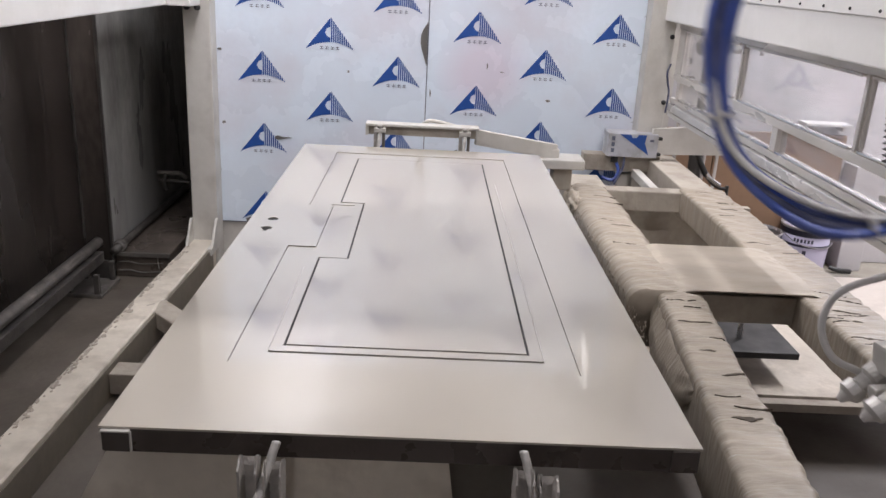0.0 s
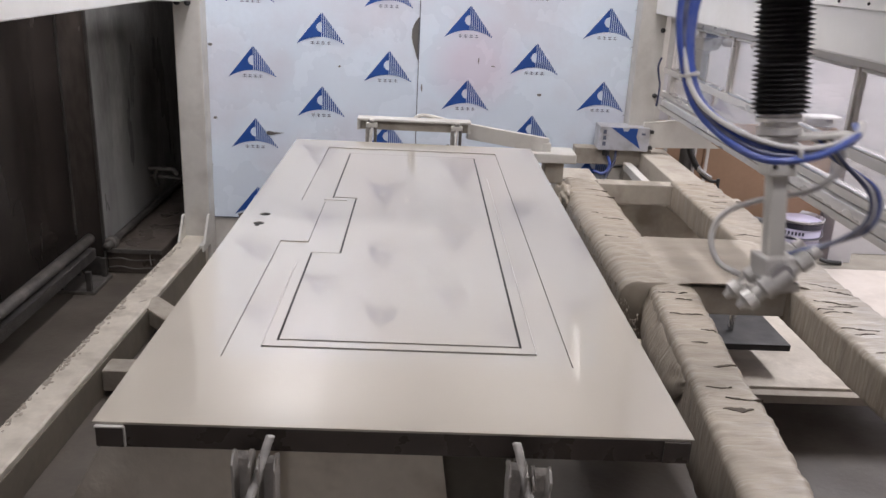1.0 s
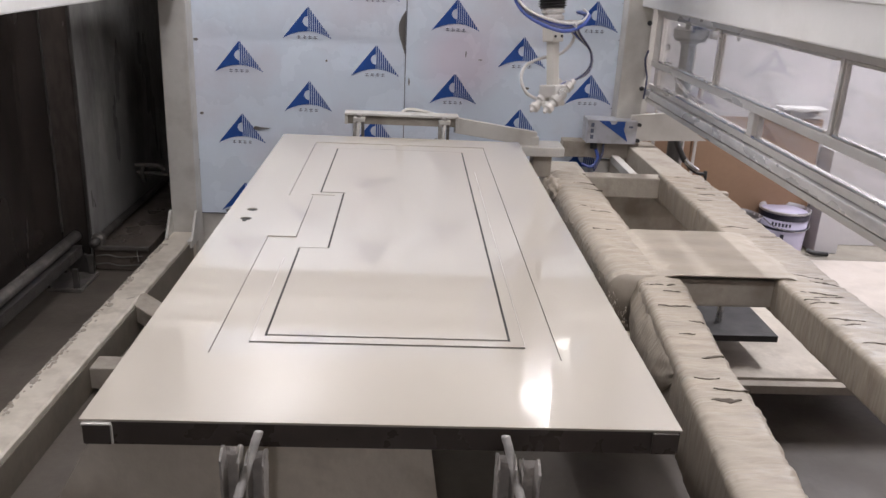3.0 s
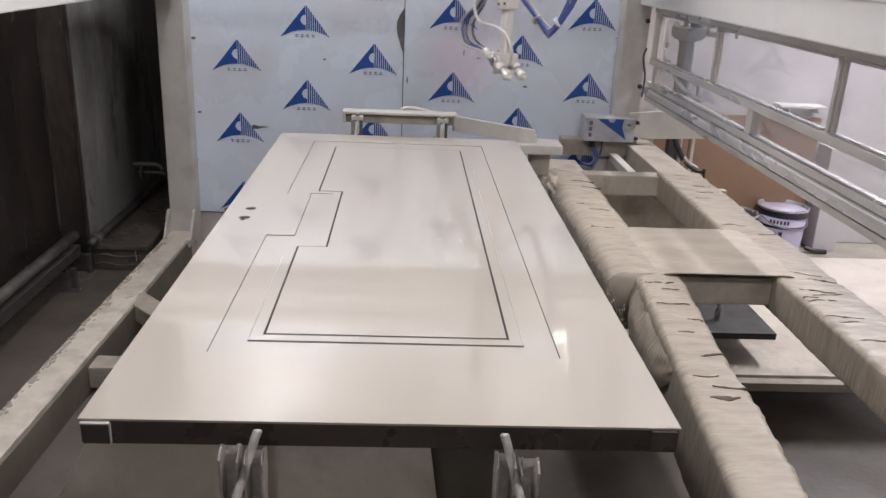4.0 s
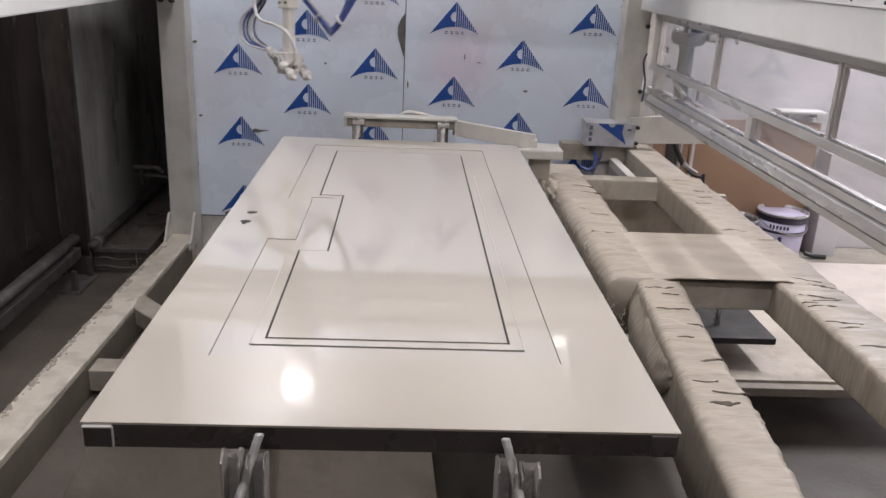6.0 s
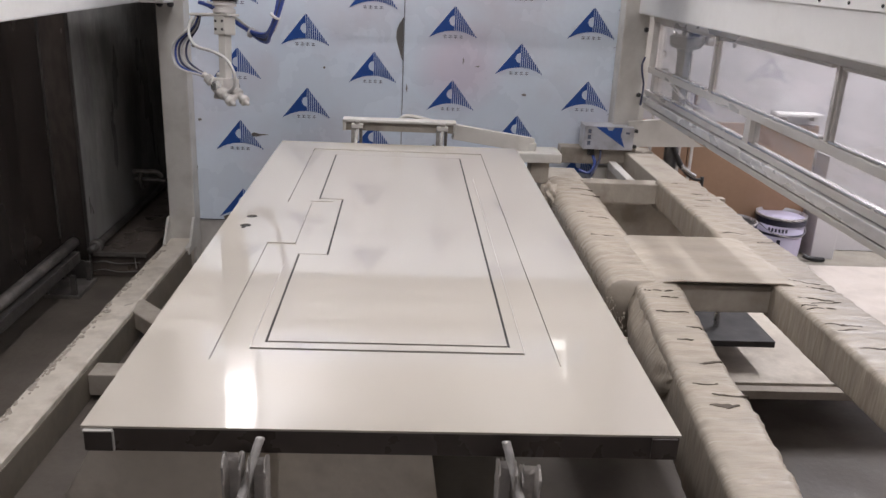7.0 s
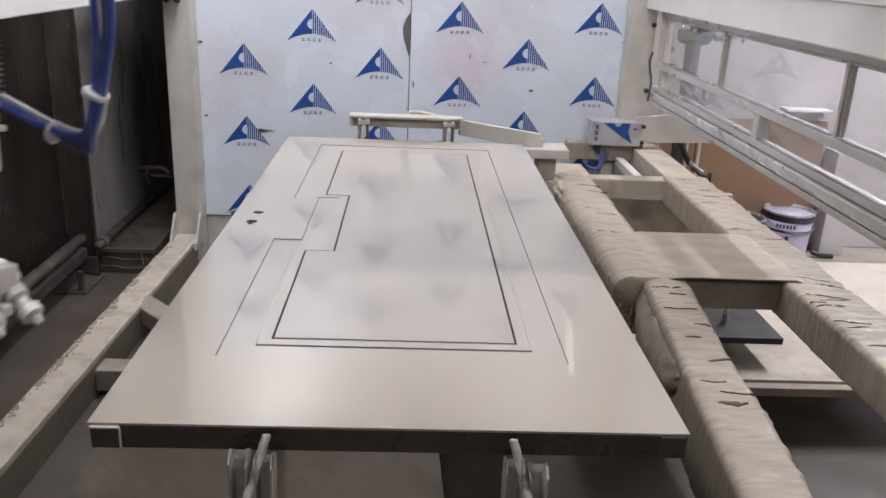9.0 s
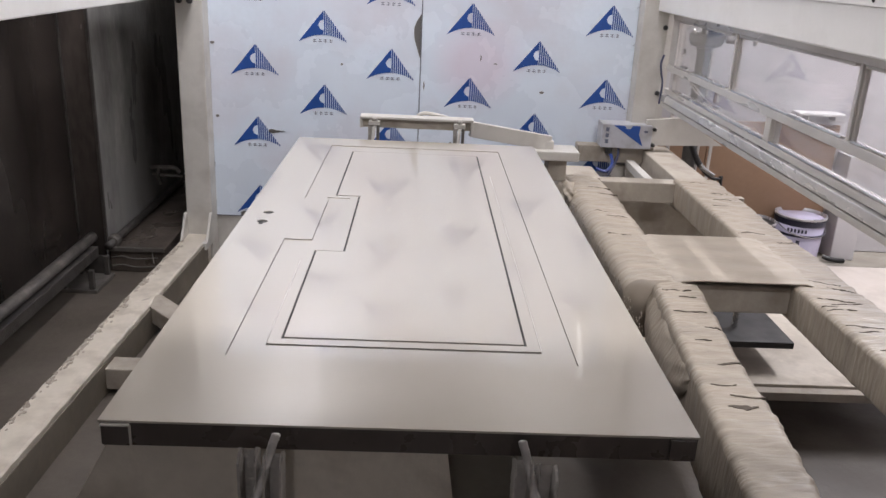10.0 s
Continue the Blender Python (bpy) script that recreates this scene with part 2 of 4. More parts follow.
def tube(points, radius, n=10, steps=8, bm=None):
    """A hose along a smooth line through the points."""
    ps = [Vector(p) for p in points]
    ps = [ps[0] * 2 - ps[1]] + ps + [ps[-1] * 2 - ps[-2]]
    line = []
    for i in range(1, len(ps) - 2):
        a, b, c, d = ps[i - 1:i + 3]
        for k in range(steps):
            t = k / steps
            line.append(0.5 * (2 * b + (c - a) * t + (2 * a - 5 * b + 4 * c - d) * t * t + (3 * b - a - 3 * c + d) * t ** 3))
    line.append(ps[-2])
    one = bm or bmesh.new()
    rings, up = [], None
    for i, p in enumerate(line):
        way = (line[min(i + 1, len(line) - 1)] - line[max(i - 1, 0)]).normalized()
        side = way.cross(Vector((0, 0, 1)) if abs(way.z) < 0.9 else Vector((0, 1, 0))).normalized() if up is None else (up - way * up.dot(way)).normalized()
        up = side
        other = way.cross(side)
        rings.append([one.verts.new(p + (side * math.cos(2 * math.pi * k / n) + other * math.sin(2 * math.pi * k / n)) * radius) for k in range(n)])
    for a, b in zip(rings, rings[1:]):
        for k in range(n):
            one.faces.new((a[k], a[(k + 1) % n], b[(k + 1) % n], b[k]))
    one.faces.new(rings[0][::-1])
    one.faces.new(rings[-1])
    return one


def prism(loops, z0, z1, bm=None):
    """A flat plate with an outline and holes."""
    one = bmesh.new()
    vs = [one.verts.new((x, y, z1)) for loop in loops for x, y in loop]
    for tri in tessellate_polygon([[Vector((x, y, 0)) for x, y in loop] for loop in loops]):
        one.faces.new([vs[i] for i in tri])
    got = bmesh.ops.extrude_face_region(one, geom=one.faces[:])
    for v in got["geom"]:
        if isinstance(v, bmesh.types.BMVert):
            v.co.z = z0
    return join(bm, one)


def solid(name, bm, material, label, category, kind="structure", smooth=False):
    return tagged(part(name, bm, material, smooth=smooth), label, category, kind=kind)


# ---- the setting ----
WALL_Y = 3.2


def setting():
    solid("floor", box(-1.4, 2.496, -4.2, 5.1, -0.2, 0.0, 0), m_floor, "dark stained concrete floor of the spray booth", "floor")
    solid("floor_outside", box(2.5, 5.0, -4.2, 3.34, -0.2, 0.0, 0), m_floor2, "pale painted floor outside the booth", "floor")
    solid("floor_strip", box(2.5, 5.0, 3.344, 3.75, -0.2, 0.0, 0), m_tray, "grey floor strip along the outer wall", "floor")
    solid("ceiling", box(-1.4, 5.0, -4.2, 5.2, 3.0, 3.15, 0), m_ceil, "plain light ceiling", "ceiling")
    solid("wall_left", box(-1.36, -1.22, -4.2, 2.866, 0.004, 2.99, 0), m_dark, "dark wet steel water-curtain wall, streaked", "wall")
    solid("wall_left_deep", box(-1.36, -1.085, 2.87, 4.30, 0.004, 2.99, 0), m_dark2, "grey stained steel sheet running back behind the post", "wall")
    solid("wall_passage_end", box(-1.36, -0.60, 4.304, 4.42, 0.004, 2.99, 0), m_sheet, "dark wet steel sheet closing the passage", "wall")
    solid("wall_passage_side", box(-0.764, -0.66, 3.324, 4.30, 0.004, 2.99, 0), m_sheet, "dark steel back of the booth end wall", "wall")
    solid("wall_left_sheet", box(-1.219, -1.092, 2.858, 2.868, 0.004, 2.98, 0.002), m_sheet, "brown stained steel sheet facing the booth", "wall")
    solid("wall_behind", box(-1.36, 5.0, -4.34, -4.204, 0.0, 2.99, 0), m_wall, "plain grey-white wall", "wall")
    solid("wall_outside_north", box(1.74, 5.0, 3.62, 3.75, 0.004, 2.99, 0), m_wall, "plain grey-white wall outside the booth", "wall")
    solid("wall_outside_east", box(4.86, 5.0, -4.2, 3.61, 0.004, 2.99, 0), m_wall, "plain grey-white wall outside the booth", "wall")
    # Out of view; added to keep the outside lamp off post and door.
    solid("light_stop_panel", box(1.745, 1.80, -4.2, 3.616, 1.60, 2.99, 0), m_wall, "plain unseen panel above the girder, added to stop outside light", "wall")
    # back wall: base, then sheets in protective film
    w = solid("wall_north", box(-0.765, 1.72, WALL_Y + 0.008, WALL_Y + 0.12, 0.0, 2.99, 0), m_paint, "booth end wall clad with film-covered steel sheets", "wall")
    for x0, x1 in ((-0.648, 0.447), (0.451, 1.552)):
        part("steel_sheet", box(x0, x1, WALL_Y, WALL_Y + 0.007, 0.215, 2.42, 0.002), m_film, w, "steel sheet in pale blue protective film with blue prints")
    part("seam_strip", box(0.4475, 0.4505, WALL_Y - 0.001, WALL_Y + 0.006, 0.22, 2.41, 0), m_ink, w)
    sheets = [o for o in w.children if o.name.startswith("steel_sheet")]
    # one print, then the repeats
    bm = bmesh.new()
    n = 14
    PEAK, LEFT, RIGHT, TOP = 0.008, -0.118, 0.128, 0.006
    base = lambda x: -0.152 + 0.037 * (1 - ((x - 0.005) / 0.123) ** 2)
    cx, cz, cr = 0.006, -0.067, 0.025
    # solid flank with a half-round bite, as a strip of narrow quads
    for i in range(40):
        xa, xb = LEFT + (PEAK - 0.002 - LEFT) * i / 40, LEFT + (PEAK - 0.002 - LEFT) * (i + 1) / 40
        def cols(x):
            top, bot = TOP - 0.156 * (PEAK - x) / (PEAK - LEFT), base(x)
            d = cr * cr - (x - cx) ** 2
            return (top, cz + math.sqrt(d), cz - math.sqrt(d), bot) if d > 0 else (top, (top + bot) / 2, (top + bot) / 2, bot)
        a, b = cols(xa), cols(xb)
        for j in (0, 2):
            q = [(xa, a[j]), (xb, b[j]), (xb, b[j + 1]), (xa, a[j + 1])]
            if abs(a[j] - a[j + 1]) + abs(b[j] - b[j + 1]) > 1e-4:
                bm.faces.new([bm.verts.new((x, 0, z)) for x, z in q])
    for i in range(11):
        xa = PEAK + 0.001 + i * 0.0106
        xb = xa + 0.0066
        side = lambda x: TOP - 0.158 * (x - PEAK) / (RIGHT - PEAK)
        q = [(xa, side(xa)), (xb, side(xb)), (xb, base(xb)), (xa, base(xa))]
        bm.faces.new([bm.verts.new((x, 0, z)) for x, z in q])
    bmesh.ops.remove_doubles(bm, verts=bm.verts, dist=1e-5)
    got = bmesh.ops.extrude_face_region(bm, geom=bm.faces[:])
    for v in got["geom"]:
        if isinstance(v, bmesh.types.BMVert):
            v.co.y += 0.001
    first = part("printed_mark", bm, m_blue, sheets[0], "blue triangular print with stripes")
    bars = bmesh.new()
    for k in range(4):
        x = -0.047 + k * 0.027
        box(x, x + 0.018, -0.0, 0.001, -0.150, -0.1475, 0, bars)
        box(x + 0.002 * (k % 2), x + 0.017, -0.0, 0.001, -0.141, -0.1385, 0, bars)
        box(x + 0.007, x + 0.0095, -0.0, 0.001, -0.153, -0.136, 0, bars)
    bar = part("print_bars", bars, m_ink, first)
    k = 0
    for x, z, sheet in ((-0.391, 0.751, 0), (-0.046, 0.930, 0), (0.296, 0.757, 0), (0.697, 0.997, 1), (1.044, 0.828, 1), (1.40, 1.019, 1)):
        for row in range(-2, 6):
            zz = z + 0.366 * row
            if not 0.37 < zz < 2.41:
                continue
            xx = x - 0.003 * row
            if k == 0:
                ob, lo = first, bar
            else:
                ob = new("printed_mark", first.data)
                lo = new("print_bars", bar.data)
                lo.parent = ob
            ob.parent = sheets[sheet]
            ob.location = (xx, WALL_Y - 0.002, zz)
            k += 1
    # torn patches and scuffs in the film
    for cx, cz, sx, sz, name, s in ((-0.46, 0.225, 0.03, 0.018, "torn_patch", 0), (0.62, 0.64, 0.01, 0.02, "torn_patch", 1),
                                    (0.755, 1.10, 0.003, 0.016, "scuff", 1), (0.83, 1.075, 0.010, 0.003, "scuff", 1), (1.08, 0.94, 0.012, 0.006, "scuff", 1),
                                    (0.05, 1.04, 0.006, 0.005, "scuff", 0), (-0.60, 1.12, 0.012, 0.006, "scuff", 0), (-0.59, 0.75, 0.010, 0.007, "scuff", 0),
                                    (-0.62, 0.49, 0.008, 0.02, "scuff", 0), (0.47, 0.95, 0.004, 0.02, "scuff", 1), (1.09, 0.70, 0.004, 0.013, "scuff", 1)):
        loop = []
        for i in range(14):
            a = 2 * math.pi * i / 14
            q = 0.75 + 0.45 * random.random()
            loop.append((cx + sx * q * math.cos(a), cz + sz * q * math.sin(a)))
        one = prism([loop], 0, 0.001)
        bmesh.ops.transform(one, matrix=Matrix.Translation((0, WALL_Y - 0.001, 0)) @ pose(0, 0, 0, 90), verts=one.verts)
        part(name, one, m_torn, sheets[s])
    # a curled tear at the seam and a leaf-shaped one on a print
    for loop in ([(0.446, 1.305), (0.436, 1.288), (0.425, 1.272), (0.412, 1.238), (0.411, 1.20), (0.418, 1.168), (0.430, 1.132), (0.440, 1.10), (0.446, 1.088)],
                 [(-0.330, 0.680), (-0.325, 0.690), (-0.312, 0.693), (-0.290, 0.687), (-0.262, 0.686), (-0.237, 0.684), (-0.275, 0.679), (-0.30, 0.672), (-0.32, 0.673)]):
        one = prism([loop], 0, 0.0015)
        bmesh.ops.transform(one, matrix=Matrix.Translation((0, WALL_Y - 0.0025, 0)) @ pose(0, 0, 0, 90), verts=one.verts)
        part("torn_patch", one, m_torn, sheets[0])
    # dark cut edges with burrs
    for x, k in ((-0.6495, 0), (1.5495, 1)):
        part("cut_edge", box(x - 0.002, x + 0.002, WALL_Y - 0.002, WALL_Y + 0.006, 0.214, 2.42, 0), m_ink, sheets[k])
        for i in range(7):
            z = 0.34 + 0.17 * i + 0.05 * random.random()
            one = prism([[(x, z), (x + (0.018 + 0.012 * random.random()) * (1 - 2 * k), z - 0.012), (x, z + 0.006)]], 0, 0.0015)
            bmesh.ops.transform(one, matrix=Matrix.Translation((0, WALL_Y - 0.0015, 0)) @ pose(0, 0, 0, 90), verts=one.verts)
            part("burr", one, m_ink, sheets[k])
    for k, (x0, x1) in enumerate(((-0.645, 0.444), (0.454, 1.545))):
        part("cut_edge", box(x0, x1, WALL_Y - 0.002, WALL_Y + 0.006, 0.2115, 0.2145, 0), m_ink, sheets[k])


def frame_work():
    # posts with gusset feet
    post = thing("booth_post", "cream painted square steel post with gusset feet", "post")
    part("shaft", box(-0.745, -0.613, 3.085, 3.196, 0.0, 2.2, 0.006), m_paint, post)
    for x in (-0.752, -0.622):
        one = bmesh.new()
        vs = [one.verts.new((x, y, z)) for y, z in ((3.084, 0.14), (3.084, 0.26), (3.06, 0.26), (2.96, 0.14))]
        f = one.faces.new(vs)
        got = bmesh.ops.extrude_face_region(one, geom=[f])
        for v in got["geom"]:
            if isinstance(v, bmesh.types.BMVert):
                v.co.x += 0.012
        part("gusset", one, m_paint, post)
    part("foot_plate", box(-0.750, -0.612, 2.94, 3.197, 0.10, 0.1385, 0.004), m_paint, post)
    post2 = thing("booth_post", "cream painted square steel post beside the window frame", "post")
    part("shaft", box(1.532, 1.660, 3.085, 3.196, 0.0, 2.2, 0.006), m_paint, post2)
    part("wire", tube([(1.655, 3.075, 1.17), (1.642, 3.07, 1.13), (1.650, 3.068, 1.08), (1.662, 3.07, 1.03), (1.658, 3.07, 0.93)], 0.005), m_hose2, post2)
    for z in (0.98, 1.30, 0.72):
        part("bolt", lathe([(0.012, 0), (0.012, 0.01), (0.007, 0.016)], pose(1.645, 3.084, z, 90), 8), m_black, post2)
    # low beam along the dark wall
    low = thing("floor_beam", "cream steel box beam crusted with overspray along the floor", "beam")
    one = bmesh.new()
    ny = 150
    askew = lambda y: 0.0245 * (y - 1.1)
    prof = [(-0.800, 0.0), (-0.800, 0.134), (-0.794, 0.14), (-0.683, 0.14), (-0.676, 0.134), (-0.676, 0.0)]
    rows = []
    for i in range(ny + 1):
        y = -1.6 + (3.08 + 1.6) * i / ny
        rows.append([one.verts.new((x + askew(y) + 0.003 * noise.noise((x * 30, y * 14, 1)), y, z + (0.004 * noise.noise((x * 40, y * 22, 5)) if z > 0.1 else 0))) for x, z in prof])
    for a, b in zip(rows, rows[1:]):
        for j in range(len(prof) - 1):
            one.faces.new((a[j], a[j + 1], b[j + 1], b[j]))
    one.faces.new(rows[0]); one.faces.new(rows[-1])
    part("beam_body", one, m_beam, low)
    part("stub", box(-0.03, 0.36, -0.05, 0.05, -0.075, 0.0, 0.006, m=pose(-0.648, 2.205, 0.136, 0, 8, -38)), m_dusty, low)
    part("stub", box(-0.655, -0.30, 1.632, 1.732, 0.02, 0.104, 0.006), m_dusty, low)
    # Thin strip that darkens the beam's inner side, where shade falls.
    shade_strip = box(-0.671, -0.668, -1.6, 3.0, 0.002, 0.122, 0)
    for v in shade_strip.verts:
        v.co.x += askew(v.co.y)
    part("inner_shade_strip", shade_strip, m_side_shade, low, "brown strip putting shade on the inner side of the beam")
    crust = bmesh.new()
    for i in range(220):
        y = random.uniform(0.6, 3.0)
        x = -0.792 + askew(y) + abs(random.gauss(0, 0.012))
        s = random.uniform(0.003, 0.009)
        bmesh.ops.create_icosphere(crust, subdivisions=1, radius=s, matrix=Matrix.Translation((x, y, 0.141)) @ Matrix.Diagonal((1, random.uniform(1, 2.2), 0.5, 1)))
    tagged(part("overspray_crust", crust, m_dusty, low, "flaking overspray crust"), kind="stuff")
    # upper beams
    top = thing("side_girder", "long white painted steel side girder", "beam")
    part("girder_body", box(-0.90, -0.765, -1.9, 3.196, 1.336, 1.56, 0.006), m_white, top)
    part("girder_body", box(-0.764, -0.655, 2.90, 3.08, 1.335, 1.56, 0.004), m_white, top)
    for z in (1.328, 1.33):
        part("bolt", lathe([(0.016, 0), (0.016, 0.012), (0.008, 0.02)], pose(-0.70 + (z - 1.328) * 25, 3.0, 1.334, 180), 8), m_black, top)
    top2 = thing("side_girder", "long white painted steel side girder above the windows", "beam")
    part("girder_body", box(1.60, 1.72, -1.9, 3.198, 1.376, 1.575, 0.006), m_white, top2)
    part("cover_strip", box(1.593, 1.599, -1.9, 3.06, 1.50, 1.572, 0.002), m_white, top2)
    for i in range(22):
        part("bolt", lathe([(0.0045, 0), (0.0045, 0.003), (0.002, 0.005)], pose(1.592, 3.0 - i * 0.16, 1.515, 0, -90), 8), m_black, top2)


def windows():
    wx = 1.675
    w = thing("window_1", "aluminium framed row of dusty clear acrylic panes", "window", kind="structure")
    rail = lambda z0, z1, d0=0.0, d1=0.045: box(wx + d0, wx + d1, -1.9, 3.08, z0, z1, 0.004)
    part("rail", rail(1.343, 1.371), m_alu, w)
    part("rail", rail(1.095, 1.125), m_alu, w)
    part("rail", rail(0.985, 1.010), m_alu, w)
    part("rail", rail(0.945, 0.980, -0.012, 0.05), m_slide, w, "polished steel slide rail")
    part("rail", rail(0.915, 0.938, -0.004, 0.05), m_alu, w)
    for y in (2.216, 1.24, 0.22, -0.8):
        part("mullion", box(wx + 0.014, wx + 0.030, y - 0.016, y + 0.016, 1.126, 1.3425, 0.004), m_alu, w)
        part("mullion_bead", box(wx + 0.006, wx + 0.0135, y - 0.009, y + 0.009, 1.126, 1.3425, 0.002), m_alu, w)
    for y in (2.98, 1.78, 0.7, -0.4):
        part("mullion", box(wx + 0.002, wx + 0.043, y - 0.024, y + 0.024, 1.011, 1.094, 0.004), m_alu, w)
    part("end_frame", box(wx + 0.004, wx + 0.040, 3.0, 3.078, 1.126, 1.3425, 0.004), m_alu, w)
    part("end_frame", box(wx + 0.000, wx + 0.010, 2.965, 2.999, 1.126, 1.3425, 0.003), m_alu, w)
    for y0, y1 in ((2.252, 2.96), (1.268, 2.18), (0.25, 1.212)):
        part("glazing_bead", box(wx + 0.002, wx + 0.018, y0, y1, 1.1255, 1.134, 0.002), m_chrome, w, "bright glazing bead")
        part("glazing_bead", box(wx + 0.002, wx + 0.018, y0, y1, 1.333, 1.3425, 0.002), m_alu, w)
    for y0, y1 in ((1.81, 2.94), (0.73, 1.75)):
        part("glazing_bead", box(wx + 0.000, wx + 0.018, y0, y1, 1.0105, 1.019, 0.002), m_chrome, w, "bright glazing bead")
    for a, b in ((2.998, 2.234), (2.198, 1.258), (1.226, 0.234), (0.206, -0.786)):
        p = part("pane", box(wx + 0.020, wx + 0.025, b, a, 1.127, 1.342, 0), m_pane, w)
        p.visible_shadow = False
    for a, b in ((2.955, 1.805), (1.755, 0.725), (0.675, -0.375)):
        p = part("pane", box(wx + 0.020, wx + 0.025, b, a, 1.011, 1.094, 0), m_pane, w)
        p.visible_shadow = False


# ---- the lacquered door on its holders ----
def lacquered_door():
    d = thing("door_leaf", "cream lacquered door leaf with milled grooves, lying flat and freshly sprayed", "door")
    Z = 0.9
    out = [(0, 0), (0.898, 0), (0.898, 2.05), (0, 2.05)]
    A = [(0.136, 0.222), (0.751, 0.222), (0.751, 1.928), (0.136, 1.928), (0.136, 1.214), (0.204, 1.214), (0.204, 0.852), (0.136, 0.852)]
    C = [(0.197, 0.272), (0.693, 0.272), (0.693, 1.866), (0.197, 1.866), (0.197, 1.232), (0.264, 1.232), (0.264, 0.800), (0.197, 0.800)]
    B = [(0.222, 0.297), (0.667, 0.297), (0.667, 1.843), (0.222, 1.843), (0.222, 1.257), (0.289, 1.257), (0.289, 0.775), (0.222, 0.775)]

    def inset(loop, k):
        r = []
        for i, p in enumerate(loop):
            a, c = Vector(loop[i - 1]), Vector(loop[(i + 1) % len(loop)])
            q = Vector(p)
            u, v = (q - a).normalized(), (c - q).normalized()
            nu, nv = Vector((-u.y, u.x)), Vector((-v.y, v.x))
            r.append(tuple(q + (nu + nv) * k))
        return r
    hole = lambda x, y, r, n=14: [(x + r * math.cos(-2 * math.pi * i / n), y + r * 0.95 * math.sin(-2 * math.pi * i / n)) for i in range(n)]

    def ring(a, b, z0, z1):
        """A plate between two loops of as many corners."""
        one = bmesh.new()
        k = len(a)
        v = [[one.verts.new((x, y, z)) for x, y in loop] for loop, z in ((a, z1), (b, z1), (a, z0), (b, z0))]
        for i in range(k):
            n = (i + 1) % k
            one.faces.new((v[0][i], v[0][n], v[1][n], v[1][i]))
            one.faces.new((v[2][i], v[2][n], v[0][n], v[0][i]))
            one.faces.new((v[3][i], v[3][n], v[1][n], v[1][i]))
        return one
    part("core", box(0.002, 0.896, 0.002, 2.048, 0.857, 0.8962, 0.001), m_edge, d, "unpainted door edge, darkened for its shade")
    field = bmesh.new()
    for x0, x1, y0, y1 in ((0, 0.898, 0, 0.2215), (0.7515, 0.898, 0.2215, 1.9285), (0, 0.898, 1.9285, 2.05), (0, 0.1355, 0.2215, 0.8525), (0, 0.1355, 1.2135, 1.9285)):
        box(x0, x1, y0, y1, 0.8963, Z, 0, field)
    prism([[(0, 0.8525), (0.2035, 0.8525), (0.2035, 1.2135), (0, 1.2135)], hole(0.060, 1.063, 0.0145), hole(0.058, 0.982, 0.0145)], 0.8963, Z, field)
    part("field", field, m_door, d)
    # Near edge set back so a dark line gives the step's shade.
    part("pocket", ring(inset(A, 0.0004), [(0.1968, 0.2682), (0.6932, 0.2682)] + C[2:], 0.8963, Z - 0.0024), m_door, d)
    part("lip", ring(inset(C, 0.0004), inset(B, -0.0022), 0.8963, Z - 0.0008), m_door, d)
    panel = box(0.2248, 0.6642, 0.2998, 0.7722, 0.8963, Z, 0)
    box(0.2918, 0.6642, 0.7722, 1.2598, 0.8963, Z, 0, panel)
    box(0.2248, 0.6642, 1.2598, 1.8402, 0.8963, Z, 0, panel)
    part("panel", panel, m_door, d)
    # Shallow floors, coloured dark for the shade in the grooves.
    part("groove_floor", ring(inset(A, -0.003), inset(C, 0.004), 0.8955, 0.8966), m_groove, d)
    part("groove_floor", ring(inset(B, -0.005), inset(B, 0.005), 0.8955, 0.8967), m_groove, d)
    for x, y in ((0.060, 1.063), (0.058, 0.982)):
        part("lock_hole", lathe([(0.014, 0), (0.014, 0.0015)], pose(x, y, 0.8964), 14), m_hole, d)
    part("key_slot", box(0.052, 0.062, 0.958, 0.972, 0.8995, 0.9003, 0), m_hole, d)
    part("edge_cap", box(0.006, 0.045, -0.004, 0.001, 0.860, 0.8925, 0.001), m_edge, d, "small end cap on the door edge")
    part("edge_cap_rim", box(0.004, 0.046, -0.006, 0.001, 0.8926, 0.8955, 0.0008), m_paint, d, "pale rim of the end cap")
    part("edge_cap_rim", box(0.0452, 0.0475, -0.004, 0.001, 0.860, 0.8925, 0.0006), m_paint, d, "pale rim of the end cap")
    # Pale strips paint in the lit sides of the step around the lip.
    part("lit_edge_strip", box(0.6926, 0.6938, 0.272, 1.55, Z - 0.0007, Z + 0.0003, 0), m_paint, d)
    part("lit_edge_strip", box(0.1962, 0.1974, 0.272, 0.70, Z - 0.0007, Z + 0.0003, 0), m_paint, d)
    part("edge_cap", box(0.853, 0.892, -0.004, 0.001, 0.860, 0.8955, 0.001), m_edge, d)


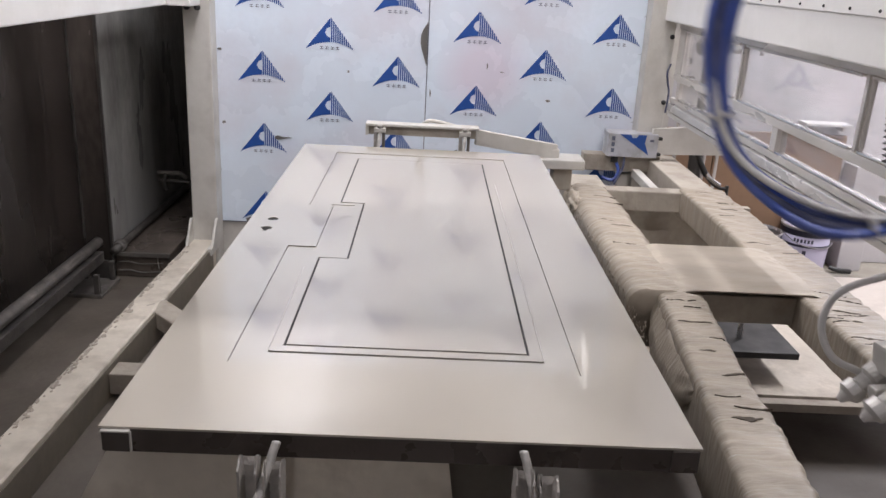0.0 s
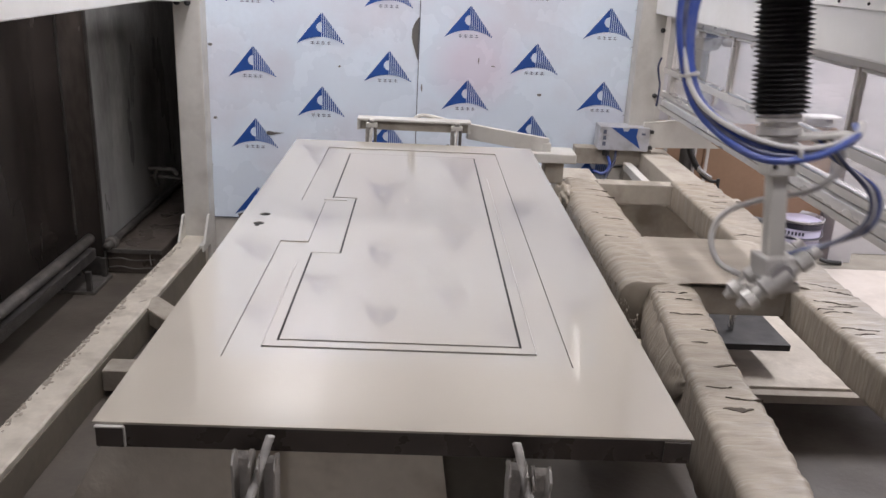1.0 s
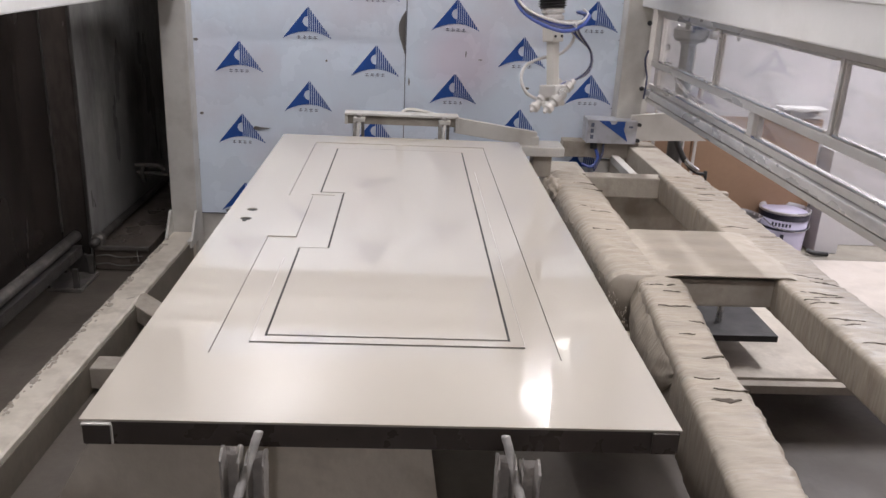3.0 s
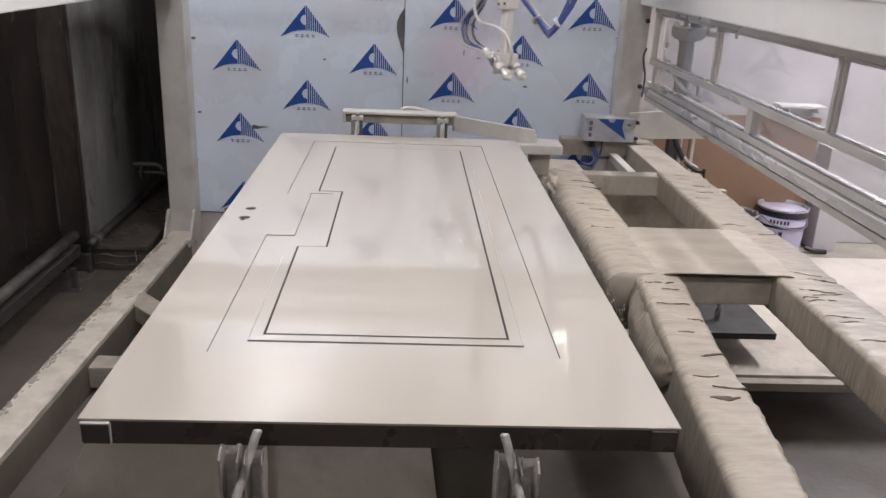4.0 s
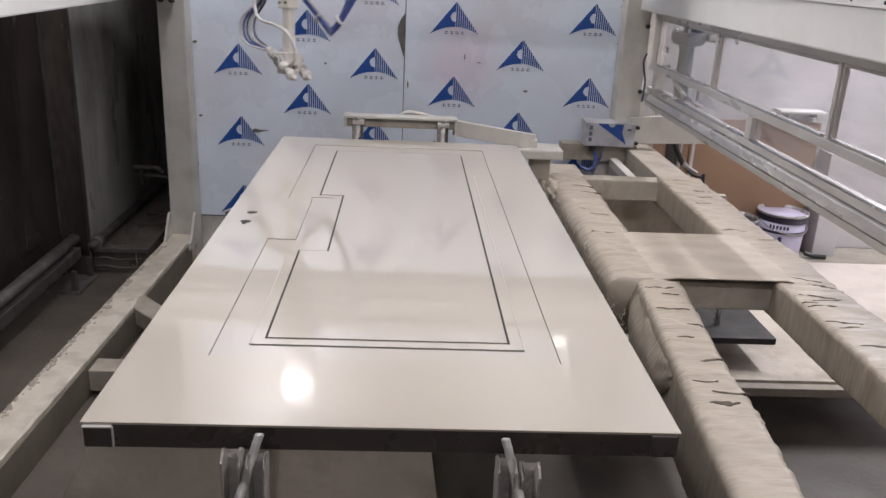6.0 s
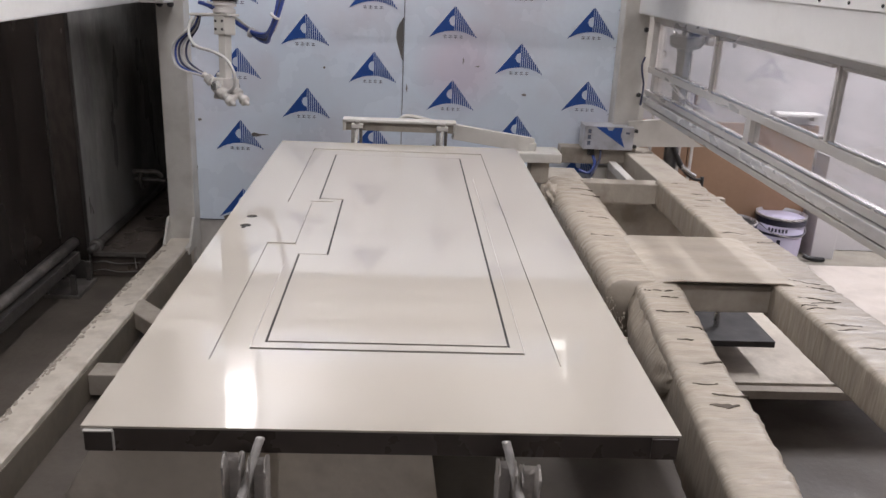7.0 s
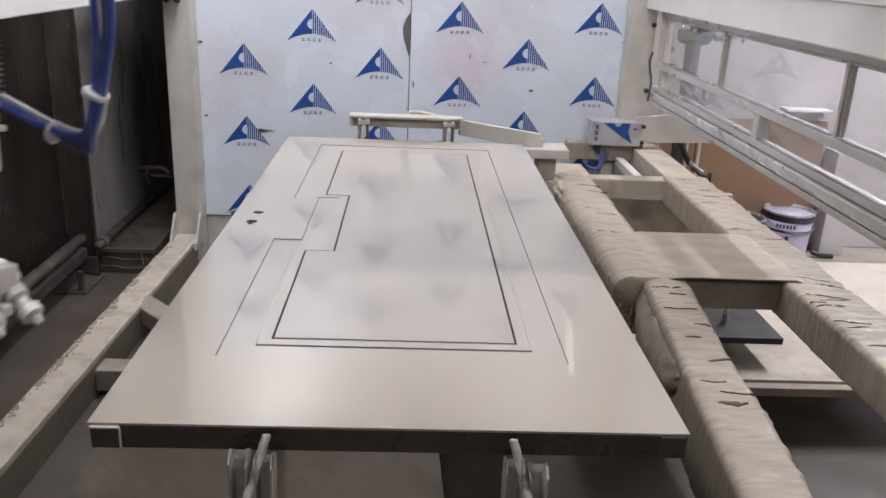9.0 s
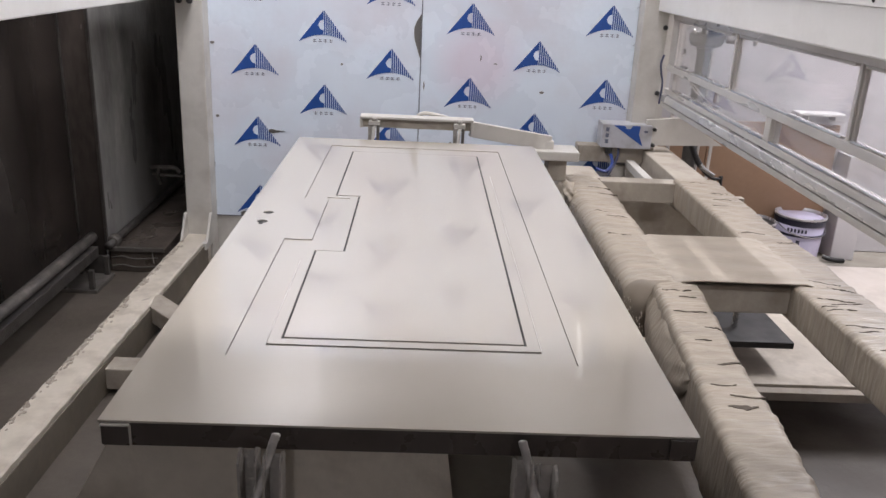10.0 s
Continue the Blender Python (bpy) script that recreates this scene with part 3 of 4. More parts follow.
def channel_clip(x, top, seed):
    """A folded sheet channel, open to the front, with a worn uneven top and crusted faces."""
    w, d, t = 0.013, 0.038, 0.0032
    prof = [(-w, -d), (-w, 0), (w, 0), (w, -d), (w - t, -d), (w - t, -t), (-w + t, -t), (-w + t, -d)]
    fine = []
    for i, p in enumerate(prof):
        q = prof[(i + 1) % len(prof)]
        k = max(1, int(math.hypot(p[0] - q[0], p[1] - q[1]) / 0.008))
        fine += [(p[0] + (q[0] - p[0]) * m / k, p[1] + (q[1] - p[1]) * m / k) for m in range(k)]
    one = bmesh.new()
    rings = []
    for i in range(26):
        f = i / 25
        ring = []
        for px, py in fine:
            edge = top + 0.006 * noise.noise((px * 90, py * 60, seed)) - 0.013 * (2 * abs(py / d) - 1) ** 2 - (0.016 if abs(px) < w - 0.6 * t and abs(py) < 1.2 * t else 0.0)
            z = -0.20 + (edge + 0.20) * f
            k = 0.0016 * noise.noise((px * 120, py * 120, z * 90 + seed)) + 0.0008 * (f > 0.93)
            ring.append(one.verts.new((x + px * (1 + k * 60), py * (1 + k * 30), z)))
        rings.append(ring)
    n = len(fine)
    for a, b in zip(rings, rings[1:]):
        for j in range(n):
            one.faces.new((a[j], a[(j + 1) % n], b[(j + 1) % n], b[j]))
    for ring in (rings[0], rings[-1]):
        one.faces.new(ring)
    return one


def holder(m, outer, inner, name="door_holder"):
    """A pair of folded sheet clips with a slanted rod."""
    h = thing(name, "crusted sheet-metal clip with slanted rod holding the door", "clamp", m, "door holders")
    part("clip", channel_clip(-0.024, outer, 3.0), m_grime, h)
    part("clip", channel_clip(0.011, inner, 8.0), m_grime, h)
    one = tube([(-0.044, -0.10, -0.17), (-0.019, -0.060, -0.085), (0.008, -0.004, 0.006), (0.011, 0.002, 0.012)], 0.0066, 12, 8)
    for v in one.verts:
        v.co += Vector((1, 0.5, 0)) * 0.0012 * noise.noise(v.co * 120)
    part("rod", one, m_gun, h, "rod caked with paint", smooth=True)
    part("base", box(-0.055, 0.055, -0.05, 0.03, -0.22, -0.20, 0.003), m_dusty, h)
    return h


def bar_holder():
    b = thing("end_clamp_bar", "cream painted clamp bar with two clips behind the door end", "clamp")
    part("bar", box(0.222, 0.668, 2.238, 2.285, 0.912, 0.9475, 0.003), m_dusty, b)
    part("bar_lip", box(0.216, 0.674, 2.222, 2.288, 0.948, 0.959, 0.003), m_paint, b)
    for x in (0.216, 0.662):
        part("bar_end", box(x, x + 0.012, 2.224, 2.237, 0.912, 0.9475, 0.002), m_paint, b)
    for x in (0.275, 0.617):
        part("clip_bracket", box(x - 0.023, x + 0.023, 2.205, 2.2375, 0.926, 0.944, 0.004), m_paint, b)
        part("clip_stud", lathe([(0.010, 0), (0.012, 0.004), (0.012, 0.010), (0.007, 0.014)], pose(x, 2.214, 0.944), 12), m_grime, b)
        one = box(x - 0.024, x - 0.009, 2.205, 2.226, 0.80, 0.9255, 0.003)
        part("clip", one, m_grime, b)
        part("clip", box(x + 0.009, x + 0.021, 2.208, 2.226, 0.80, 0.9255, 0.003), m_rail, b)
        part("rod", tube([(x + 0.002, 2.215, 0.926), (x - 0.002, 2.20, 0.90), (x - 0.006, 2.17, 0.84)], 0.007, 10, 4), m_gun, b)
    a = Vector((0.665, 2.27, 0.915)); c = Vector((1.005, 2.33, 0.857))
    way = c - a
    m = Matrix.Translation(a) @ way.to_track_quat("X", "Z").to_matrix().to_4x4()
    part("lever", box(0.0, way.length, -0.016, 0.016, -0.030, 0.032, 0.003, m=m), m_paint, b)
    part("lever_back", tube([(0.44, 2.30, 0.948), (0.47, 2.30, 0.966), (0.52, 2.30, 0.962), (0.60, 2.30, 0.944)], 0.008), m_paint, b)
    part("foot", box(0.94, 1.125, 2.27, 2.42, 0.795, 0.835, 0.006), m_paint, b)
    part("foot_pad", box(1.0, 1.08, 2.30, 2.40, 0.702, 0.796, 0.005), m_dusty, b)
    part("brace", box(0.97, 1.02, 2.31, 2.35, 0.835, 0.870, 0.004), m_paint, b)


def front_lean(y):
    """How far the front beam shifts sideways at y, set to fit the camera's view."""
    return -0.095 * (1.17 - y)


def film_lift(x, y, z, seed, bulge=0.010):
    """How far the wound film stands off its beam: broad lumps, soft folds and thin slanted creases."""
    s = x * 2.2 - z * 1.6
    f = noise.noise((s * 2.2, y * 24 + s * 9, seed))
    g = noise.noise((s * 3.0, y * 46 - s * 12, seed + 3))
    h = noise.noise((s * 5.0, y * 95 + s * 20, seed + 6))
    crease = max(0.0, 1 - abs(f) / 0.10) * 0.7 + max(0.0, 1 - abs(g) / 0.09) * 0.6
    keep = 0.5 + 0.5 * noise.noise((x * 7, y * 4, seed + 11))
    return bulge * (0.45 * f + 0.25 * g + 0.12 * h) - 0.0065 * crease * keep + 0.010 * noise.noise((x * 4, y * 3.0, z * 4 + seed))


def wrapped_beam(parent, x0, x1, z0, z1, y0, y1, seed, name="wrapped_beam", lean=lambda y: 0.0, r=0.014):
    """A box beam wound in film: rounded section with creases across it."""
    prof = []
    for cx, cz, a0 in ((x0 + r, z0 + r, 180), (x0 + r, z1 - r, 90), (x1 - r, z1 - r, 0), (x1 - r, z0 + r, -90)):
        for k in range(5):
            a = radians(a0 + 90 - 22.5 * k)
            prof.append((cx + r * math.cos(a), cz + r * math.sin(a), math.cos(a), math.sin(a)))
    full = []
    for i, p in enumerate(prof):
        q = prof[(i + 1) % len(prof)]
        full.append(p)
        k = int(math.hypot(p[0] - q[0], p[1] - q[1]) / 0.018)
        for j in range(1, k):
            t = j / k
            full.append(tuple(p[m] * (1 - t) + q[m] * t for m in range(4)))
    ny = int((y1 - y0) / 0.005)
    verts, nn = [], len(full)
    for i in range(ny + 1):
        y = y0 + (y1 - y0) * i / ny
        for x, z, nx, nz in full:
            k = film_lift(x, y, z, seed) * (1.0 if nz > 0.2 else 0.5)
            verts.append((x + lean(y) + nx * k, y, z + nz * k))
    faces = [(i * nn + j, i * nn + (j + 1) % nn, (i + 1) * nn + (j + 1) % nn, (i + 1) * nn + j) for i in range(ny) for j in range(nn)]
    faces += [tuple(range(nn)), tuple(range(ny * nn, ny * nn + nn))[::-1]]
    me = bpy.data.meshes.new(name)
    me.from_pydata(verts, [], faces)
    one = bmesh.new()
    one.from_mesh(me)
    bpy.data.meshes.remove(me)
    return part(name, one, m_wrap, parent, "beam wound in creased dusty film", smooth=True)


def slit(parent, x, y, z, length, width, turn, seed):
    """A dark strip laid for a shaded crease or a tear, following the film's lumps."""
    one = bmesh.new()
    m = pose(x, y, 0, 0, 0, turn)
    rows = []
    for i in range(13):
        t = i / 12
        w = width * math.sin(math.pi * t) ** 0.8 * (0.7 + 0.5 * noise.noise((t * 6, x * 9, y * 9))) * 0.5 + 0.0004
        c = 0.5 * width * math.sin(t * 3.1 + y * 7)
        row = []
        for v in (c + w, c - w):
            p = m @ Vector((length * (t - 0.5), v, 0))
            p.z = z + film_lift(p.x - (front_lean(p.y) if seed == 2.0 else 0.0), p.y, z, seed) + 0.0012
            row.append(one.verts.new(p))
        rows.append(row)
    for a, b in zip(rows, rows[1:]):
        one.faces.new((a[0], b[0], b[1], a[1]))
    got = bmesh.ops.extrude_face_region(one, geom=one.faces[:])
    for v in got["geom"]:
        if isinstance(v, bmesh.types.BMVert):
            v.co.z -= 0.006
    part("film_dark_strip", one, m_crease, parent, "dark strip for a shaded crease or a tear in the film")


def conveyor():
    c = thing("conveyor_frame", "steel conveyor frame wound in dusty creased protective film", "conveyor")
    wrapped_beam(c, 1.160, 1.298, 0.50, 0.696, 0.05, 1.19, 2.0, lean=front_lean, r=0.022)
    wrapped_beam(c, 1.078, 1.274, 0.52, 0.702, 1.175, 2.42, 9.0, r=0.05)
    part("beam_end", box(1.085, 1.255, 2.40, 2.62, 0.54, 0.700, 0.008), m_dusty, c)
    wrapped_beam(c, 1.582, 1.772, 0.585, 0.702, -0.3, 2.42, 17.0)
    part("beam_end", box(1.605, 1.755, 2.40, 3.19, 0.56, 0.690, 0.006), m_dusty, c)
    # wide cross plate between the beams, its film drawn flush into theirs
    one = bmesh.new()
    nx, ny = 90, 60
    grid = []
    X0, X1 = 1.19, 1.70
    for j in range(ny + 1):
        y = 1.168 + (1.60 - 1.168) * j / ny
        row = []
        for i in range(nx + 1):
            x = X0 + (X1 - X0) * i / nx
            ends = min(1.0, max(0.0, (1.30 - x) / 0.08) + max(0.0, (x - 1.56) / 0.08))
            rim = min(1.0, max(0.0, (1.25 - x) / 0.06) + max(0.0, (x - 1.62) / 0.08))
            z = 0.7075 + 0.0010 * noise.noise((x * 4, y * 9, 3)) + ends * film_lift(x, y, 0.7, 9.0 if x < 1.4 else 17.0) - 0.016 * rim
            row.append(one.verts.new((x, y, z)))
        grid.append(row)
    for a, b in zip(grid, grid[1:]):
        for i in range(nx):
            one.faces.new((a[i], a[i + 1], b[i + 1], b[i]))
    got = bmesh.ops.extrude_face_region(one, geom=one.faces[:])
    for v in got["geom"]:
        if isinstance(v, bmesh.types.BMVert):
            v.co.z -= 0.004
    part("cross_plate", one, m_plate, c, "flat plate under pale film drawn over the beams", smooth=True)
    part("cross_member", box(1.26, 1.60, 1.185, 1.58, 0.602, 0.689, 0.006), m_dusty, c)
    part("cross_member", box(1.25, 1.60, 2.385, 2.47, 0.60, 0.690, 0.006), m_dusty, c)
    part("cross_member", box(1.25, 1.60, 0.02, 0.10, 0.575, 0.69, 0.006), m_paint, c)
    # sagging film flap beside the door
    one = bmesh.new()
    rows = []
    for j in range(40):
        y = 0.62 + 0.62 * j / 39
        row = []
        for i in range(10):
            t = i / 9
            s = math.sin(math.pi * j / 39) ** 0.6
            row.append(one.verts.new((1.166 + front_lean(y) - 0.035 * s * math.sin(math.pi * t * 0.75) + 0.008 * noise.noise((t * 4, y * 18, 2)), y, 0.672 - 0.16 * t * s)))
        rows.append(row)
    for a, b in zip(rows, rows[1:]):
        for i in range(9):
            one.faces.new((a[i], a[i + 1], b[i + 1], b[i]))
    got = bmesh.ops.extrude_face_region(one, geom=one.faces[:])
    for v in got["geom"]:
        if isinstance(v, bmesh.types.BMVert):
            v.co.x += 0.003
    part("film_flap", one, m_wrap, c, "loose sagging film flap", smooth=True)
    for x, y, ln, w, a in ((1.221, 0.662, 0.07, 0.012, -6), (1.206, 0.499, 0.10, 0.010, -10), (1.176, 0.452, 0.08, 0.018, -5), (1.227, 1.118, 0.10, 0.003, -12),
                           (1.22, 0.964, 0.11, 0.005, -10), (1.245, 1.069, 0.06, 0.003, -8), (1.20, 0.79, 0.05, 0.003, -10), (1.247, 0.861, 0.05, 0.006, -14), (1.167, 0.549, 0.07, 0.004, -8)):
        slit(c, x - 0.012, y, 0.697, ln * 0.8, w * 0.8, a, 2.0)
    for x, y, ln, w, a in ((1.655, 1.061, 0.10, 0.012, -8), (1.611, 1.009, 0.05, 0.007, 14), (1.674, 1.035, 0.10, 0.007, 12), (1.634, 0.984, 0.09, 0.008, 10), (1.639, 0.871, 0.10, 0.008, -4),
                           (1.638, 0.84, 0.07, 0.006, 10), (1.69, 1.208, 0.09, 0.005, -14), (1.717, 1.156, 0.08, 0.009, -18), (1.645, 1.68, 0.10, 0.011, -2), (1.725, 1.578, 0.06, 0.008, -6),
                           (1.701, 2.203, 0.08, 0.009, -4), (1.694, 2.10, 0.09, 0.008, -3), (1.648, 2.013, 0.06, 0.006, 4), (1.66, 2.361, 0.06, 0.006, 6), (1.66, 0.74, 0.10, 0.008, -6), (1.69, 0.62, 0.08, 0.007, 8)):
        slit(c, x, y, 0.702, ln, w * 0.8, a, 17.0)
    for x, y, ln, w, a in ((1.208, 2.218, 0.09, 0.006, -14), (1.222, 2.116, 0.08, 0.006, -16), (1.188, 1.803, 0.08, 0.004, -10), (1.156, 1.60, 0.08, 0.005, -6), (1.149, 1.87, 0.06, 0.003, -12)):
        slit(c, x, y, 0.702, ln, w * 0.8, a, 9.0)
    for x, y in ((1.12, 0.25), (1.12, 2.3), (1.68, 0.0), (1.68, 2.6)):
        part("leg", box(x - 0.05, x + 0.05, y - 0.05, y + 0.05, 0.0, 0.55, 0.005), m_dusty, c)
    # lower deck between the beams
    part("lower_deck", box(1.20, 2.4, 1.50, 2.30, 0.17, 0.20, 0.003), m_beam, c)
    part("deck_lip", box(1.20, 2.4, 1.452, 1.494, 0.16, 0.192, 0.003), m_dusty, c)
    part("deck_back", box(1.34, 1.95, 2.52, 2.56, 0.0, 0.60, 0.003), m_dusty, c)
    part("deck_side", box(1.262, 1.336, 2.44, 2.56, 0.0, 0.57, 0.003), m_dusty, c)
    for z in (0.30, 0.40, 0.50):
        part("bolt", lathe([(0.008, 0), (0.008, 0.005), (0.004, 0.008)], pose(1.30, 2.439, z, 90), 8), m_black, c)
    part("drive_plate", box(1.56, 1.84, 1.60, 2.05, 0.29, 0.315, 0.003), m_black, c, "dark steel drive plate")
    part("drive_pin", lathe([(0.012, 0), (0.012, 0.29)], pose(1.66, 1.72, 0.316), 12), m_chrome, c)
    part("drive_post", box(1.70, 1.74, 1.95, 1.99, 0.20, 0.29, 0.003), m_paint, c)
    part("rear_rail", box(1.27, 1.66, 3.06, 3.15, 0.62, 0.705, 0.005), m_dusty, c)
    part("side_rib", box(1.52, 1.56, 2.62, 3.05, 0.60, 0.64, 0.004), m_paint, c)
    part("lower_sheet", box(1.46, 1.70, 3.10, 3.14, 0.1, 0.60, 0.003), m_paint, c)
    # bracket by the post
    one = bmesh.new()
    f = one.faces.new([one.verts.new((x, 3.03, z)) for x, z in ((1.60, 0.722), (2.0, 0.735), (1.775, 0.868), (1.60, 0.85))])
    got = bmesh.ops.extrude_face_region(one, geom=[f])
    for v in got["geom"]:
        if isinstance(v, bmesh.types.BMVert):
            v.co.y += 0.03
    part("bracket_plate", one, m_paint, c, "gable-shaped bracket plate")
    # crumpled film knot at the beam's far end
    one = bmesh.new()
    bmesh.ops.create_icosphere(one, subdivisions=4, radius=1.0)
    for v in one.verts:
        k = 1 + 0.5 * noise.noise(v.co * 2.5) + 0.25 * noise.noise(v.co * 7)
        v.co = Vector((1.085 + v.co.x * 0.035 * k, 2.25 + v.co.y * 0.10 * k, 0.665 + v.co.z * 0.045 * k))
    part("film_knot", one, m_wrap, c, "crumpled knot of film", smooth=True)
    # overspray fluff along the inner edge
    one = bmesh.new()
    for i in range(320):
        y = random.uniform(0.9, 2.2)
        bmesh.ops.create_icosphere(one, subdivisions=1, radius=random.uniform(0.0015, 0.004),
                                   matrix=Matrix.Translation((1.068 + random.gauss(0, 0.006), y, random.uniform(0.58, 0.69))) @ Matrix.Diagonal((0.6, 1, random.uniform(0.8, 2.2), 1)))
    tagged(part("overspray_fluff", one, m_wrap, c, "fluffy overspray crust"), kind="stuff")


def control_box():
    b = thing("junction_box", "small steel box in film with a blue printed corner", "box")
    part("case", box(1.375, 1.628, 3.01, 3.135, 0.706, 0.826, 0.005), m_case, b)
    one = bmesh.new()
    vs = [one.verts.new((x, 3.008, z)) for x, z in ((1.43, 0.822), (1.485, 0.822), (1.495, 0.806), (1.515, 0.806), (1.525, 0.822), (1.565, 0.822), (1.56, 0.78), (1.585, 0.72))]
    f = one.faces.new(vs)
    got = bmesh.ops.extrude_face_region(one, geom=[f])
    for v in got["geom"]:
        if isinstance(v, bmesh.types.BMVert):
            v.co.y += 0.0015
    part("printed_corner", one, m_blue, b)
    for k in range(3):
        part("print_bar", box(1.392, 1.408, 3.0075, 3.009, 0.73 + 0.03 * k, 0.75 + 0.03 * k, 0), m_ink, b)
    part("print_bar", box(1.585, 1.605, 3.0075, 3.009, 0.79, 0.80, 0), m_ink, b)
    for z in (0.72, 0.80):
        part("hinge", box(1.628, 1.645, 3.0, 3.03, z, z + 0.015, 0.002), m_black, b)
    part("cable_gland", lathe([(0.018, 0), (0.018, 0.03)], pose(1.42, 3.03, 0.676), 10), m_black, b)
    part("cable", tube([(1.43, 3.03, 0.68), (1.44, 3.0, 0.63), (1.41, 2.99, 0.59), (1.36, 3.0, 0.60)], 0.008), m_hose, b, "blue air hose")
    part("cable", tube([(1.47, 3.03, 0.70), (1.46, 3.0, 0.65), (1.42, 2.98, 0.57)], 0.006), m_hose2, b)


def outside():
    b = thing("brown_board", "large brown fibreboard leaning at the wall outside", "board")
    part("sheet", box(1.78, 2.86, 3.555, 3.58, 0.004, 0.775, 0.003), m_board, b)
    p = thing("corner_profile", "bright metal upright beside the brown board", "profile")
    part("upright", box(2.10, 2.118, 3.49, 3.51, 0.0, 0.95, 0.003), m_alu, p)
    part("dark_edge", box(2.088, 2.0985, 3.49, 3.51, 0.0, 0.95, 0.002), m_board, p)
    h = thing("drain_hose", "black and steel hose behind the conveyor", "hose")
    part("black_hose", tube([(1.872, 3.15, 0.86), (1.878, 3.15, 0.737), (1.90, 3.15, 0.672), (1.932, 3.15, 0.618), (1.945, 3.15, 0.60)], 0.016), m_black, h)
    part("steel_end", tube([(1.940, 3.145, 0.612), (1.956, 3.145, 0.592), (1.988, 3.145, 0.569), (2.021, 3.145, 0.551)], 0.013), m_chrome, h)
    part("hook", tube([(1.945, 3.155, 0.595), (1.99, 3.155, 0.552), (2.03, 3.15, 0.534), (2.057, 3.15, 0.531), (2.066, 3.15, 0.50), (2.066, 3.15, 0.0)], 0.009), m_black, h)
    def can(x, y, s, label, lab_mat, seed):
        c = thing("paint_can", label, "can", pose(x, y, 0))
        r, hh = 0.138 * s, 0.275 * s
        part("body", lathe([(r * 0.88, 0.0), (r * 0.90, 0.004), (r, hh * 0.96)], None, 32), lab_mat, c, smooth=True)
        part("band", lathe([(r * 0.985, hh * 0.62), (r * 1.012, hh * 0.625), (r * 1.018, hh * 0.67), (r * 0.985, hh * 0.675)], None, 32, caps=False), m_navy, c)
        part("band", lathe([(r, hh * 0.845), (r * 1.02, hh * 0.85), (r * 1.03, hh * 0.96), (r, hh * 0.965)], None, 32, caps=False), m_navy, c)
        part("rim", lathe([(r * 1.0, hh * 0.97), (r * 1.05, hh * 0.985), (r * 1.05, hh * 1.02), (r * 0.99, hh * 1.03), (r * 0.95, hh * 0.99), (r * 0.93, hh * 0.95)], None, 32, caps=False), m_tin, c)
        part("paint_surface", lathe([(r * 0.94, hh * 0.94), (r * 0.94, hh * 0.955)], None, 32), m_tin if seed else m_black, c)
        if seed:
            for k in range(6):
                a = radians(-138 + 8 * k)
                part("label_bar", box(-0.0055, 0.0055, -0.001, 0.001, -0.010, 0.010, 0, m=Matrix.Translation((r * 0.985 * math.cos(a), r * 0.985 * math.sin(a), hh * 0.76)) @ pose(0, 0, 0, 0, 0, math.degrees(a) + 90)), m_navy, c)
            a = radians(-112)
            part("label_bar", box(-0.010, 0.010, -0.001, 0.001, -0.03, 0.03, 0, m=Matrix.Translation((r * 0.965 * math.cos(a), r * 0.965 * math.sin(a), hh * 0.45)) @ pose(0, 0, 0, 0, 0, math.degrees(a) + 90)), m_navy, c)
        part("wire_handle", tube([(-r * 1.05, -0.01, hh * 0.85), (-r * 0.7, -r * 0.9, hh * 0.72), (0.02, -r * 1.15, hh * 0.66), (r * 0.7, -r * 0.9, hh * 0.72), (r * 1.05, -0.01, hh * 0.85)], 0.003, 6), m_chrome, c)
        return c
    can(2.675, 3.44, 1.0, "lilac and navy paint can with wire handle on the floor", m_label, 1)
    can(2.375, 3.38, 0.90, "black open paint can on the floor", m_black, 0)
    v = thing("wall_unit", "pale grey wall cabinet side with dark cable", "cabinet")
    part("carcass", box(2.90, 3.04, 3.45, 3.61, 0.0, 0.62, 0.006), m_wall, v)
    part("cable", tube([(2.84, 3.42, 0.03), (2.88, 3.40, 0.02), (2.96, 3.40, 0.014)], 0.013), m_black, v)
    # machine seen through the panes
    s = thing("pump_stand", "grey steel pump column seen through the panes", "pump")
    part("column", lathe([(0.036, 0), (0.036, 1.18), (0.042, 1.185), (0.042, 1.20)], pose(1.925, 3.3, 0), 18), m_pump, s)
    part("column_rib", box(1.952, 1.962, 3.25, 3.27, 0.4, 1.18, 0.002), m_alu, s)
    part("bell", lathe([(0.040, 1.195), (0.075, 1.205), (0.088, 1.225), (0.090, 1.262), (0.080, 1.268), (0.072, 1.262), (0.070, 1.240)], pose(1.93, 3.3, 0), 26), m_pump, s, "dark bell-shaped pump head")
    part("motor", lathe([(0.045, 1.24), (0.045, 1.30), (0.070, 1.305), (0.070, 1.345), (0.05, 1.36)], pose(1.945, 3.3, 0), 20), m_black, s, "black motor on the pump")
    for a in (20, 75, 130, 200, 250, 310):
        part("bolt", lathe([(0.008, 0), (0.008, 0.018), (0.005, 0.024)], pose(1.93 + 0.078 * math.cos(radians(a)), 3.3 + 0.078 * math.sin(radians(a)), 1.262), 8), m_chrome, s)
    part("cross_arm", box(2.00, 2.07, 3.27, 3.31, 1.235, 1.262, 0.006), m_pump, s)
    part("valve", lathe([(0.016, -0.04), (0.028, -0.03), (0.032, 0.0), (0.028, 0.03), (0.016, 0.04)], pose(2.055, 3.27, 1.25, 0, 90), 16), m_alu, s, "steel valve body")
